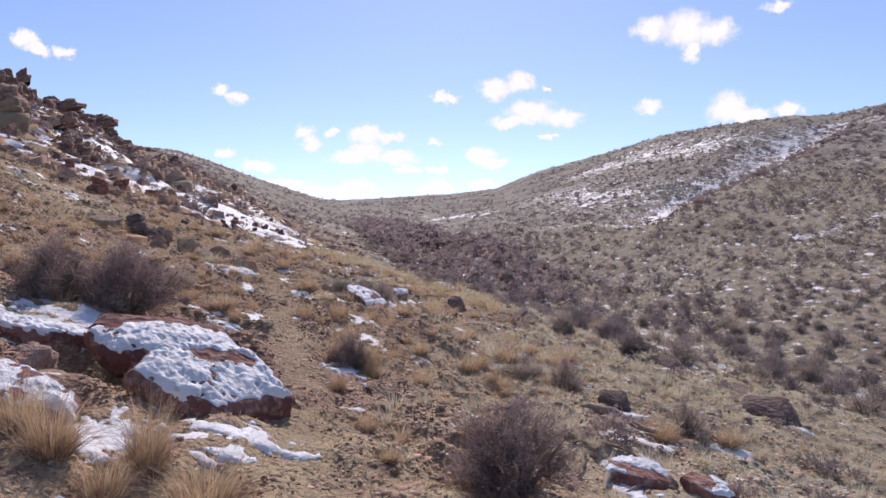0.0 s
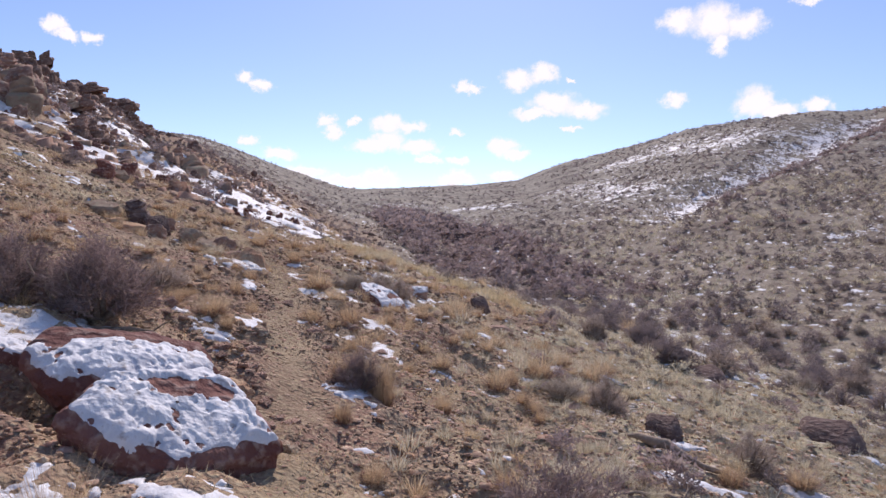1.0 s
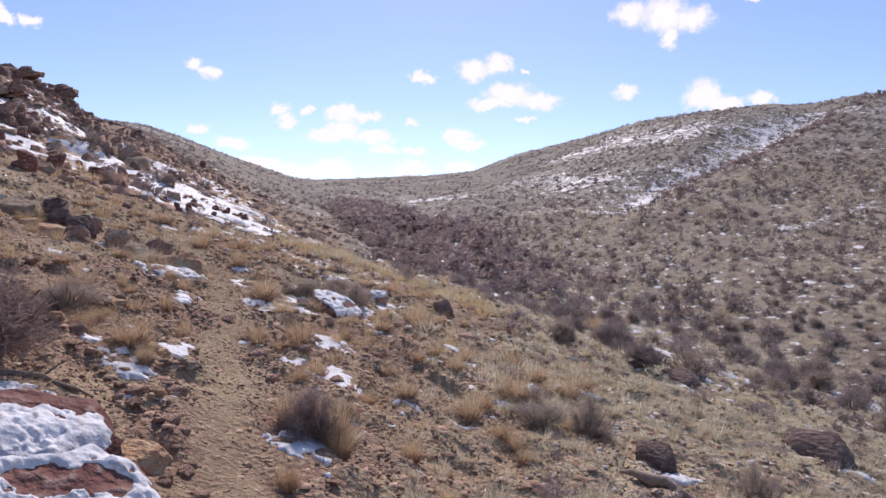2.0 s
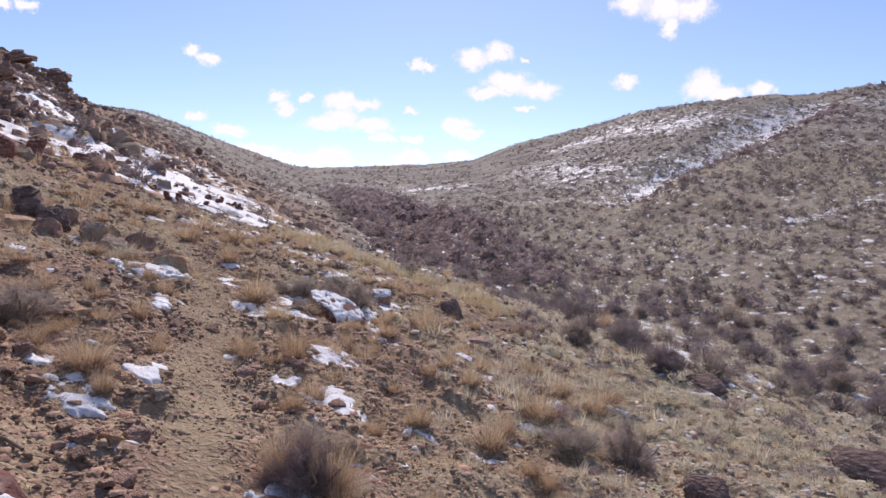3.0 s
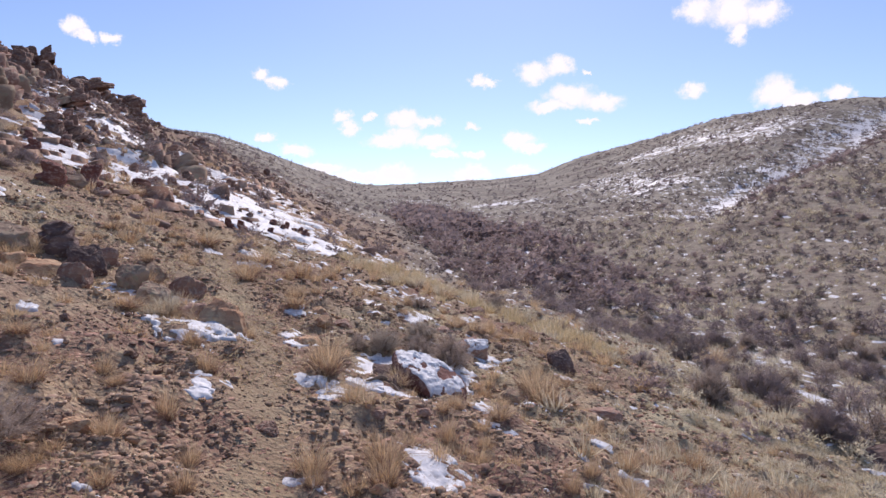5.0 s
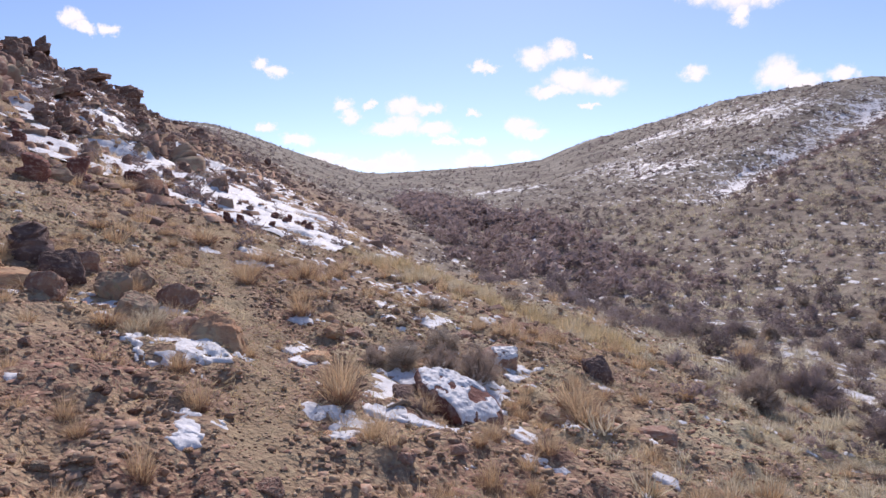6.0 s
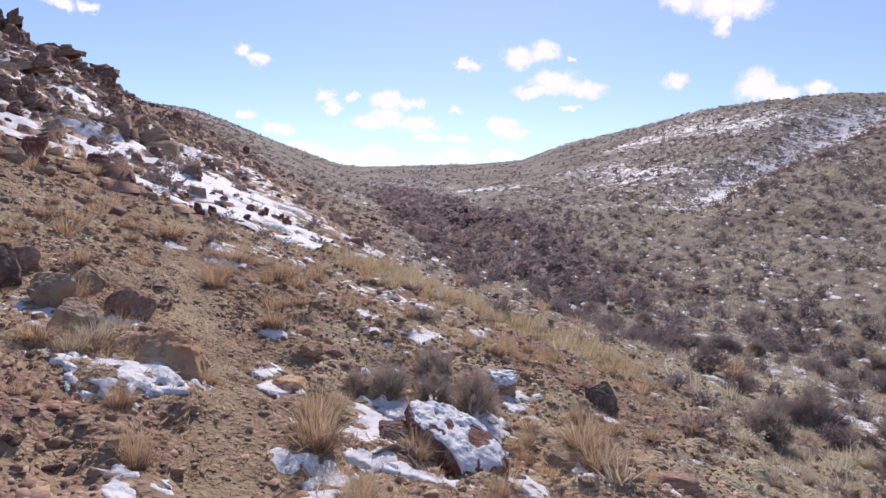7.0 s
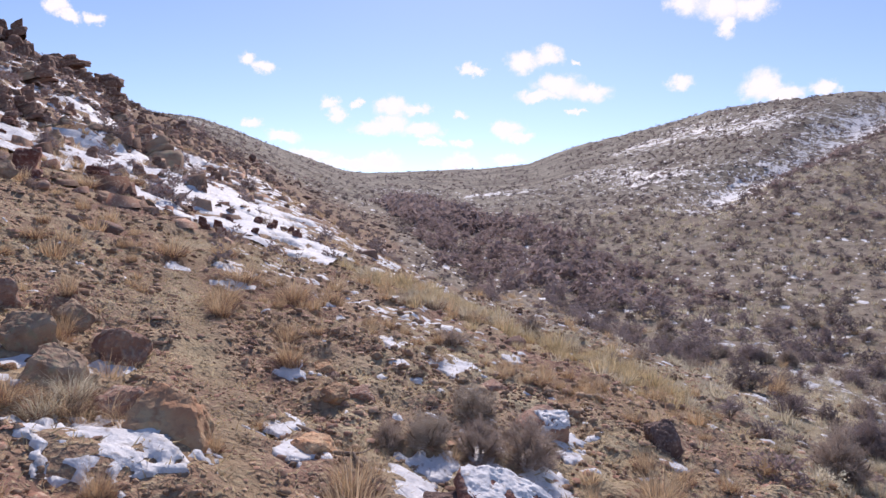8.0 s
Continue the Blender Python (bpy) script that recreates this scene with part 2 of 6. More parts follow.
def ground_material():
    m = shader("dry_soil", [(0.232, 0.124, 0.0907), (0.373, 0.265, 0.164), (0.464, 0.351, 0.221)], 0.9, 0.95, 0.9, 26.0, relief=0.04)
    t = m.node_tree
    p = t.nodes["Principled BSDF"]
    col = p.inputs["Base Color"].links[0].from_socket
    vec = next(n for n in t.nodes if n.bl_idname == "ShaderNodeNewGeometry").outputs["Position"]
    # clods and chips: cells of many tints, proud of the joints
    warp = t.nodes.new("ShaderNodeTexNoise")
    warp.inputs["Scale"].default_value = 14.0
    link(t, vec, warp.inputs["Vector"])
    bend = t.nodes.new("ShaderNodeVectorMath")
    bend.operation = "MULTIPLY_ADD"
    link(t, warp.outputs["Color"], bend.inputs[0])
    bend.inputs[1].default_value = (0.06, 0.06, 0.06)
    link(t, vec, bend.inputs[2])
    vo = t.nodes.new("ShaderNodeTexVoronoi")
    vo.inputs["Scale"].default_value = 24.0
    link(t, bend.outputs[0], vo.inputs["Vector"])
    sepc = t.nodes.new("ShaderNodeSeparateColor")
    link(t, vo.outputs["Color"], sepc.inputs[0])
    tints = t.nodes.new("ShaderNodeValToRGB")
    e = tints.color_ramp.elements
    e[0].position, e[0].color = 0.0, (0.165, 0.095, 0.068, 1)
    e[1].position, e[1].color = 1.0, (0.46, 0.36, 0.225, 1)
    for at, colour in ((0.35, (0.25, 0.15, 0.11, 1)), (0.6, (0.30, 0.215, 0.135, 1)), (0.8, (0.36, 0.275, 0.185, 1))):
        n = e.new(at)
        n.color = colour
    link(t, sepc.outputs[0], tints.inputs[0])
    chip = t.nodes.new("ShaderNodeMapRange")
    chip.inputs["From Min"].default_value, chip.inputs["From Max"].default_value = 0.60, 0.30
    link(t, vo.outputs["Distance"], chip.inputs["Value"])
    gate = t.nodes.new("ShaderNodeMapRange")
    gate.inputs["From Min"].default_value, gate.inputs["From Max"].default_value = 0.15, 0.45
    link(t, sepc.outputs[1], gate.inputs["Value"])
    gate = gate.outputs[0]
    lump = t.nodes.new("ShaderNodeBump")
    lump.inputs["Strength"].default_value, lump.inputs["Distance"].default_value = 0.45, 0.03
    old = p.inputs["Normal"].links[0].from_socket
    link(t, old, lump.inputs["Normal"])
    link(t, lump.outputs[0], p.inputs["Normal"])
    near = t.nodes.new("ShaderNodeAttribute")
    near.attribute_name = "zones"
    sz = t.nodes.new("ShaderNodeSeparateColor")
    link(t, near.outputs["Color"], sz.inputs[0])
    link(t, math_node(t, "MULTIPLY", math_node(t, "MULTIPLY", chip.outputs[0], sepc.outputs[2]), math_node(t, "MULTIPLY_ADD", sz.outputs[0], -0.9, 1.0)), lump.inputs["Height"])
    a = t.nodes.new("ShaderNodeMix")
    a.data_type = "RGBA"
    link(t, math_node(t, "MULTIPLY", math_node(t, "MULTIPLY", chip.outputs[0], gate), math_node(t, "MULTIPLY_ADD", sz.outputs[0], -0.2, 0.65)), a.inputs[0])
    link(t, col, a.inputs[6])
    link(t, tints.outputs[0], a.inputs[7])
    # trodden trail
    b = t.nodes.new("ShaderNodeMix")
    b.data_type = "RGBA"
    link(t, math_node(t, "MULTIPLY", sz.outputs[0], 0.5), b.inputs[0])
    link(t, a.outputs[2], b.inputs[6])
    b.inputs[7].default_value = (0.315, 0.25, 0.145, 1)
    # olive dry-grass hill
    c = t.nodes.new("ShaderNodeMix")
    c.data_type = "RGBA"
    n3 = t.nodes.new("ShaderNodeTexNoise")
    n3.inputs["Scale"].default_value, n3.inputs["Detail"].default_value = 1.6, 8.0
    n3.inputs["Roughness"].default_value = 0.68
    link(t, vec, n3.inputs["Vector"])
    ramp = t.nodes.new("ShaderNodeValToRGB")
    ramp.color_ramp.elements[0].position, ramp.color_ramp.elements[0].color = 0.415, (0.15, 0.12, 0.095, 1)
    ramp.color_ramp.elements[1].position, ramp.color_ramp.elements[1].color = 0.565, (0.375, 0.327, 0.25, 1)
    n5 = t.nodes.new("ShaderNodeTexNoise")
    n5.inputs["Scale"].default_value, n5.inputs["Detail"].default_value = 0.16, 5.0
    link(t, vec, n5.inputs["Vector"])
    link(t, math_node(t, "ADD", math_node(t, "MULTIPLY", n3.outputs["Fac"], 0.62), math_node(t, "MULTIPLY", n5.outputs["Fac"], 0.38)), ramp.inputs[0])
    link(t, sz.outputs[1], c.inputs[0])
    link(t, b.outputs[2], c.inputs[6])
    link(t, ramp.outputs[0], c.inputs[7])
    # straw-coloured grass mat on the shoulder
    d = t.nodes.new("ShaderNodeMix")
    d.data_type = "RGBA"
    n4 = t.nodes.new("ShaderNodeMapRange")
    n4.inputs["From Min"].default_value, n4.inputs["From Max"].default_value = 0.35, 0.6
    link(t, n3.outputs["Fac"], n4.inputs["Value"])
    link(t, math_node(t, "MULTIPLY", sz.outputs[2], n4.outputs[0]), d.inputs[0])
    link(t, c.outputs[2], d.inputs[6])
    d.inputs[7].default_value = (0.50, 0.42, 0.265, 1)
    link(t, d.outputs[2], p.inputs["Base Color"])
    return m


SOIL = ground_material()
ROCK = shader("red_sandstone", [(0.33, 0.18, 0.13), (0.45, 0.285, 0.205), (0.50, 0.385, 0.295)], 2.2, 0.9, 1.0, 9.0, vary=0.3, space="object", relief=0.03)
TAN_ROCK = shader("tan_sandstone", [(0.563, 0.303, 0.171), (0.6, 0.429, 0.26), (0.461, 0.259, 0.152)], 2.4, 0.9, 1.0, 8.0, vary=0.15, space="object", relief=0.03)
GREY_ROCK = shader("lichened_sandstone", [(0.275, 0.172, 0.115), (0.42, 0.31, 0.215), (0.33, 0.285, 0.19)], 2.4, 0.9, 1.0, 8.0, vary=0.25, space="object", relief=0.03)
RED_ROCK = shader("dark_red_sandstone", [(0.175, 0.072, 0.058), (0.275, 0.135, 0.105), (0.37, 0.25, 0.20)], 3.0, 0.9, 1.0, 14.0, vary=0.15, space="object", relief=0.05)
DARK_ROCK = shader("dark_brown_sandstone", [(0.125, 0.078, 0.066), (0.205, 0.135, 0.112), (0.29, 0.215, 0.175)], 2.6, 0.9, 1.0, 12.0, vary=0.15, space="object", relief=0.03)
SPUR_ROCK = shader("weathered_sandstone", [(0.228, 0.12, 0.09), (0.336, 0.21, 0.156), (0.432, 0.33, 0.252)], 1.6, 0.9, 1.0, 7.0, vary=0.3, space="object", relief=0.06)
CHIPS = shader("stone_chips", [(0.339, 0.182, 0.127), (0.413, 0.27, 0.185), (0.488, 0.371, 0.265)], 1.2, 0.9, 0.4, 30.0, vary=0.45, island=True)
CLODS = shader("soil_clods", [(0.314, 0.193, 0.129), (0.414, 0.289, 0.185), (0.482, 0.375, 0.252)], 1.4, 0.95, 0.5, 40.0, vary=0.35, island=True)
RUBBLE = shader("spur_rubble", [(0.23, 0.132, 0.0978), (0.333, 0.218, 0.161), (0.425, 0.322, 0.247)], 0.7, 0.9, 0.4, 20.0, vary=0.4, island=True)
PALE_CHIPS = shader("pale_chips", [(0.40, 0.33, 0.265), (0.50, 0.43, 0.35), (0.58, 0.51, 0.42)], 1.2, 0.9, 0.4, 30.0, vary=0.4, island=True)
GRASS = shader("dry_grass", [(0.65, 0.475, 0.29), (0.75, 0.59, 0.385), (0.50, 0.33, 0.21)], 1.5, 0.7, 0.0, 12.0, 0.4, 0.3, True)
# old leaves, coloured dark to stand in for shade at the tufts' bases
OLD_GRASS_SHADE = shader("old_grass_shade", [(0.30, 0.185, 0.145), (0.38, 0.25, 0.19), (0.25, 0.145, 0.12)], 1.5, 0.8, 0.0, 12.0, 0.3, 0.3, True)
PALE_GRASS = shader("pale_grass", [(0.66, 0.585, 0.42), (0.78, 0.705, 0.54), (0.56, 0.47, 0.335)], 1.5, 0.7, 0.0, 12.0, 0.4, 0.3, True)
STRAW = shader("straw_grass", [(0.66, 0.535, 0.32), (0.76, 0.645, 0.42), (0.56, 0.43, 0.26)], 1.5, 0.7, 0.0, 12.0, 0.4, 0.3, True)
LITTER = shader("grass_litter", [(0.54, 0.43, 0.265), (0.66, 0.55, 0.36), (0.45, 0.34, 0.21)], 0.8, 0.8, 0.0, 8.0, 0.4, 0.4, True)
WOOD = shader("weathered_wood", [(0.23, 0.165, 0.12), (0.32, 0.245, 0.18), (0.38, 0.30, 0.23)], 6.0, 0.9, 0.3, 40.0)
TWIGS = shader("bare_twigs", [(0.37, 0.295, 0.25), (0.49, 0.40, 0.335), (0.55, 0.46, 0.37)], 2.5, 0.8, 0.0, 18.0, 0.42, 0.35, True)
DARK_TWIGS = shader("dark_twigs", [(0.26, 0.187, 0.175), (0.36, 0.265, 0.24), (0.43, 0.33, 0.275)], 2.5, 0.8, 0.0, 18.0, 0.3, 0.35, True)
SAGE = shader("sage_foliage", [(0.41, 0.34, 0.275), (0.50, 0.425, 0.345), (0.55, 0.47, 0.385)], 2.5, 0.8, 0.0, 18.0, 0.35, 0.35, True)
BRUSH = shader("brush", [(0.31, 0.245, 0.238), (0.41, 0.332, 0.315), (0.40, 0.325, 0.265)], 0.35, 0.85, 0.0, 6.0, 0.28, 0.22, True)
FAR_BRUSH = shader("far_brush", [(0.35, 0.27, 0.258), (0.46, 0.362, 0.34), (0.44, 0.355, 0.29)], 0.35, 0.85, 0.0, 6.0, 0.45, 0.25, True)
HILL_BRUSH = shader("hill_brush", [(0.245, 0.195, 0.185), (0.335, 0.27, 0.255), (0.305, 0.262, 0.208)], 0.35, 0.85, 0.0, 6.0, 0.3, 0.22, True)
SNOW = shader("old_snow", [(0.64, 0.635, 0.64), (0.80, 0.79, 0.78), (0.44, 0.40, 0.375)], 9.0, 0.6, 0.6, 18.0, vary=0.03, relief=0.03, spots=(0.57, 0.71))


# ---- mesh helpers ----
def mesh(name, verts, faces, material, smooth=False):
    """A mesh from arrays: verts n x 3, faces n x 3 or n x 4."""
    verts, faces = np.asarray(verts, np.float32), np.asarray(faces, np.int32)
    me = bpy.data.meshes.new(name)
    me.vertices.add(len(verts))
    me.vertices.foreach_set("co", verts.ravel())
    k = faces.shape[1]
    me.loops.add(faces.size)
    me.loops.foreach_set("vertex_index", faces.ravel())
    me.polygons.add(len(faces))
    me.polygons.foreach_set("loop_start", np.arange(0, faces.size, k, dtype=np.int32))
    if smooth:
        me.polygons.foreach_set("use_smooth", np.ones(len(faces), bool))
    me.update(calc_edges=True)
    me.materials.append(material)
    return me


def part(name, data, parent, label=""):
    ob = new(name, data)
    ob.parent = parent
    return tagged(ob, label)


def join(pieces):
    """One pair of arrays from several."""
    vs, fs, n = [], [], 0
    for v, f in pieces:
        vs.append(v)
        fs.append(f + n)
        n += len(v)
    return np.concatenate(vs), np.concatenate(fs)


def scattered(template, x, y, z, size, tall, turn):
    """Many turned and sized copies of a template, as one pair of arrays."""
    v, f = template
    c, s = np.cos(turn)[:, None], np.sin(turn)[:, None]
    vx = (v[:, 0] * c - v[:, 1] * s) * size[:, None] + x[:, None]
    vy = (v[:, 0] * s + v[:, 1] * c) * size[:, None] + y[:, None]
    vz = v[:, 2] * tall[:, None] + z[:, None]
    vv = np.stack([vx, vy, vz], -1).reshape(-1, 3)
    ff = (f[None] + (np.arange(len(x)) * len(v))[:, None, None]).reshape(-1, f.shape[1])
    return vv, ff


def blades(rng, base, way, length, width, bend=0.25):
    """Thin bent blades: two quads' worth of triangles each."""
    n = len(base)
    side = np.cross(way, rng.normal(size=(n, 3)))
    side /= np.linalg.norm(side, axis=1)[:, None] + 1e-9
    droop = np.stack([way[:, 0], way[:, 1], -0.6 * np.hypot(way[:, 0], way[:, 1])], 1) * bend
    mid = base + way * length[:, None] * 0.55
    tip = base + (way + droop) * length[:, None]
    w = side * width[:, None] / 2
    v = np.stack([base - w, base + w, mid + w * 0.8, mid - w * 0.8, tip], 1).reshape(-1, 3)
    k = (np.arange(n) * 5)[:, None]
    f = np.concatenate([k + [0, 1, 2], k + [0, 2, 3], k + [3, 2, 4]])
    return v, f


def spikes(rng, base, way, length, width):
    """Single thin triangles."""
    n = len(base)
    side = np.cross(way, rng.normal(size=(n, 3)))
    side /= np.linalg.norm(side, axis=1)[:, None] + 1e-9
    w = side * width[:, None] / 2
    v = np.stack([base - w, base + w, base + way * length[:, None]], 1).reshape(-1, 3)
    return v, np.arange(3 * n).reshape(-1, 3)


def tube(points, radii, sides=5):
    """A tapered stem along points."""
    points = np.asarray(points, float)
    way = np.gradient(points, axis=0)
    way /= np.linalg.norm(way, axis=1)[:, None]
    a = np.cross(way, (0.31, 0.87, 0.39))
    a /= np.linalg.norm(a, axis=1)[:, None]
    b = np.cross(way, a)
    ang = np.arange(sides) * 2 * math.pi / sides
    ring = points[:, None] + np.asarray(radii)[:, None, None] * (np.cos(ang)[None, :, None] * a[:, None] + np.sin(ang)[None, :, None] * b[:, None])
    f = []
    for i in range(len(points) - 1):
        for j in range(sides):
            k = (j + 1) % sides
            f.append((i * sides + j, i * sides + k, (i + 1) * sides + k, (i + 1) * sides + j))
    return ring.reshape(-1, 3), np.array(f)


# ---- the ground ----
def spacing(lo, hi, cell, out_lo, out_hi, grow_lo, grow_hi):
    mid = list(np.arange(lo, hi, cell))
    right, s = [hi], cell
    while right[-1] < out_hi:
        s *= grow_hi
        right.append(right[-1] + s)
    left, s = [lo], cell
    while left[-1] > out_lo:
        s *= grow_lo
        left.append(left[-1] - s)
    return np.array(left[:0:-1] + mid + right)


gx = spacing(-4.6, 3.6, 0.047, -1500, 1500, 1.06, 1.06)
gy = spacing(2.4, 13.0, 0.048, -1500, 1600, 1.14, 1.040)
X, Y = np.meshgrid(gx, gy)
Z = height(X, Y)


def lie(x, y):
    """The height of the ground's sheet at places in plan."""
    x, y = np.asarray(x, float), np.asarray(y, float)
    i = np.clip(np.searchsorted(gx, x) - 1, 0, len(gx) - 2)
    j = np.clip(np.searchsorted(gy, y) - 1, 0, len(gy) - 2)
    u, v = (x - gx[i]) / (gx[i + 1] - gx[i]), (y - gy[j]) / (gy[j + 1] - gy[j])
    return (Z[j, i] * (1 - u) + Z[j, i + 1] * u) * (1 - v) + (Z[j + 1, i] * (1 - u) + Z[j + 1, i + 1] * u) * v


def build_ground():
    nx, ny = len(gx), len(gy)
    idx = np.arange(nx * ny).reshape(ny, nx)
    f = np.stack([idx[:-1, :-1], idx[:-1, 1:], idx[1:, 1:], idx[1:, :-1]], -1).reshape(-1, 4)
    me = mesh("ground", np.stack([X, Y, Z], -1).reshape(-1, 3), f, SOIL, True)
    t = np.interp(Y, TRAIL_Y, TRAIL_X)
    trail = step(0.38, 0.05, np.abs(X - t + 0.22 * fbm(X / 0.6, Y / 0.6, 3, 3))) * step(22, 14, Y)
    hill = 0.8 * step(-0.5, 4.0, X + 0.35 * np.maximum(Y - 14, 0) * step(-0.3, 0.0, X / np.maximum(Y, 1)) + 2.5 * fbm(X / 5, Y / 5, 4, 2))
    hill = np.maximum(hill, step(50, 90, Y))
    side = X - 0.16 * Y + 1.2 * fbm(X / 3, Y / 3, 6, 2)
    pale = step(-2.1, 0.5, side) * step(6.5, 3.5, side) * step(26, 20, Y)
    pale = np.maximum(pale, 0.75 * step(8.5, 12.5, Y) * step(26, 20, Y) * step(-0.25, 0.2, fbm(X / 1.7, Y / 1.7, 9, 3)) * step(-12, -8, X))
    zones = me.color_attributes.new("zones", "FLOAT_COLOR", "POINT")
    zones.data.foreach_set("color", np.stack([trail, hill, pale, 1 + 0 * hill], -1).astype(np.float32).ravel())
    tagged(new("ground", me), "dry stony hillside with a trodden trail", "ground", kind="structure")


build_ground()


# ---- plants ----
def bush_stems(seed, clumps):
    """The bare woody stems of a shrub one metre wide and one high."""
    rng = np.random.default_rng(seed)
    stems = []
    for k in range(clumps):
        a = 2.4 * k + rng.uniform(-0.5, 0.5)
        r = 0.36 * math.sqrt((k + 0.5) / clumps)
        c = np.array([r * math.cos(a), r * math.sin(a), rng.uniform(0.42, 0.66) * (1 - 1.9 * r * r)])
        s = np.linspace(0, 1, 5)[:, None]
        line = np.concatenate([c[:2] * s ** 0.8, c[2] * s ** 1.2 - 0.05 * (1 - s)], 1) + rng.normal(0, 0.025, (5, 3)) * s
        stems.append(tube(line * (1.1, 1.1, 0.95), np.linspace(0.026, 0.007, 5), 5))
    return stems


def clump_bush(seed, clumps, per, length, width, leaf=2.2, upright=0.35, spread=0.5):
    """A rounded shrub one metre wide and one high: clumps of fine twigs over a dome, each with a haze of small leaves."""
    rng = np.random.default_rng(seed)
    k = np.arange(clumps)
    rise = np.clip(1 - (k + 0.3) / clumps + rng.normal(0, 0.07, clumps), 0.02, 1)
    turn = 2.39996 * k + rng.normal(0, 0.3, clumps)
    flat = np.sqrt(1 - rise * rise)
    d = np.stack([flat * np.cos(turn), flat * np.sin(turn), rise], 1)
    lobe = 1 + 0.26 * np.sin(2 * turn + rng.uniform(0, 6)) * flat + 0.14 * np.sin(5 * turn + rng.uniform(0, 6)) + rng.uniform(-0.32, 0.16, clumps)
    heart = d * (0.36, 0.36, 0.62) * lobe[:, None] + (0, 0, 0.08)
    n = clumps * per
    own = np.repeat(k, per)
    way = 0.75 * d[own] + rng.normal(0, spread, (n, 3)) + (0, 0, upright)
    way /= np.linalg.norm(way, axis=1)[:, None]
    base = heart[own] * rng.uniform(0.55, 1.0, n)[:, None] + rng.normal(0, 0.028, (n, 3))
    twigs = spikes(rng, base, way, length * rng.uniform(0.45, 1.25, n), width * rng.uniform(0.6, 1.4, n))
    m = n // 2
    at = base[:m * 2:2] + way[:m * 2:2] * (length * rng.uniform(0.2, 0.9, m))[:, None]
    aim = rng.normal(size=(m, 3)) + (0, 0, 0.4)
    aim /= np.linalg.norm(aim, axis=1)[:, None]
    leaves = spikes(rng, at, aim, width * leaf * 1.6 * rng.uniform(0.6, 1.4, m), width * leaf * rng.uniform(0.6, 1.3, m))
    v, f = join([twigs, leaves])
    v[:, 2] = np.maximum(v[:, 2], 0.0)
    return v, f


def tuft_shape(seed, n, width, simple=False):
    """Bunchgrass one metre wide and one high, to be sized."""
    rng = np.random.default_rng(seed)
    a = rng.uniform(0, 2 * math.pi, n)
    r = np.sqrt(rng.uniform(0, 1, n))
    base = np.stack([0.24 * r * np.cos(a), 0.24 * r * np.sin(a), -0.04 + 0 * a], 1)
    b = a + rng.normal(0, 0.7, n)
    lean = np.abs(rng.normal(0.04, 0.19, n)) + 0.22 * r + np.where(rng.uniform(0, 1, n) < 0.22, rng.uniform(0.2, 0.9, n), 0)
    way = np.stack([lean * np.cos(b), lean * np.sin(b), np.ones(n)], 1)
    way /= np.linalg.norm(way, axis=1)[:, None]
    if simple:
        return spikes(rng, base, way, rng.uniform(0.45, 1.05, n) * (1 - 0.25 * r), width * rng.uniform(0.6, 1.3, n))
    return blades(rng, base, way, (0.40 + 0.75 * rng.uniform(0, 1, n) ** 1.6) * (1 - 0.25 * r), width * rng.uniform(0.5, 1.2, n), 0.55)


# places in plan with width and height: x, y, w, h
BUSH_0 = [
    (0.41, 4.06, 1.02, 0.77), (-3.45, 5.79, 0.95, 0.70), (-2.82, 5.86, 1.14, 0.84), (-0.86, 6.06, 0.56, 0.40), (-0.99, 6.72, 0.36, 0.21), (2.64, 7.15, 0.68, 0.62),
    (-3.14, 7.51, 0.52, 0.32), (1.05, 8.07, 0.42, 0.25), (1.54, 8.24, 0.71, 0.50), (-2.10, 11.56, 0.30, 0.24), (-1.82, 11.66, 0.40, 0.28), (-1.46, 11.72, 0.46, 0.36),
    (-1.10, 11.80, 0.50, 0.46), (-1.50, 12.46, 0.62, 0.30), (3.99, 13.74, 1.07, 0.59), (2.64, 14.46, 1.16, 0.71), (-1.73, 14.87, 0.40, 0.30), (4.13, 15.49, 0.85, 0.48),
    (7.86, 15.73, 1.41, 1.19), (1.99, 15.91, 0.68, 0.38), (4.21, 16.22, 1.15, 0.83), (7.48, 16.80, 1.41, 0.82), (4.01, 16.81, 0.67, 0.59), (3.76, 17.81, 0.83, 0.55),
]
BUSH_1 = [
    (-0.44, 18.25, 0.67, 0.43), (11.68, 18.34, 1.75, 0.95), (10.65, 19.04, 2.80, 1.48), (5.30, 31.74, 2.01, 1.34), (3.41, 35.08, 2.48, 1.24), (6.29, 27.07, 2.72, 1.60),
    (6.47, 26.95, 2.14, 1.32), (4.91, 36.17, 2.53, 1.61), (7.75, 27.01, 1.98, 1.19), (6.93, 33.78, 1.98, 1.53), (8.49, 26.37, 2.76, 1.38), (11.25, 26.18, 1.78, 0.99),
    (14.66, 26.64, 2.53, 1.15), (5.78, 38.29, 3.15, 1.39), (12.23, 27.93, 2.90, 1.45), (13.73, 31.47, 1.90, 1.26), (11.98, 33.28, 3.45, 1.30),
]
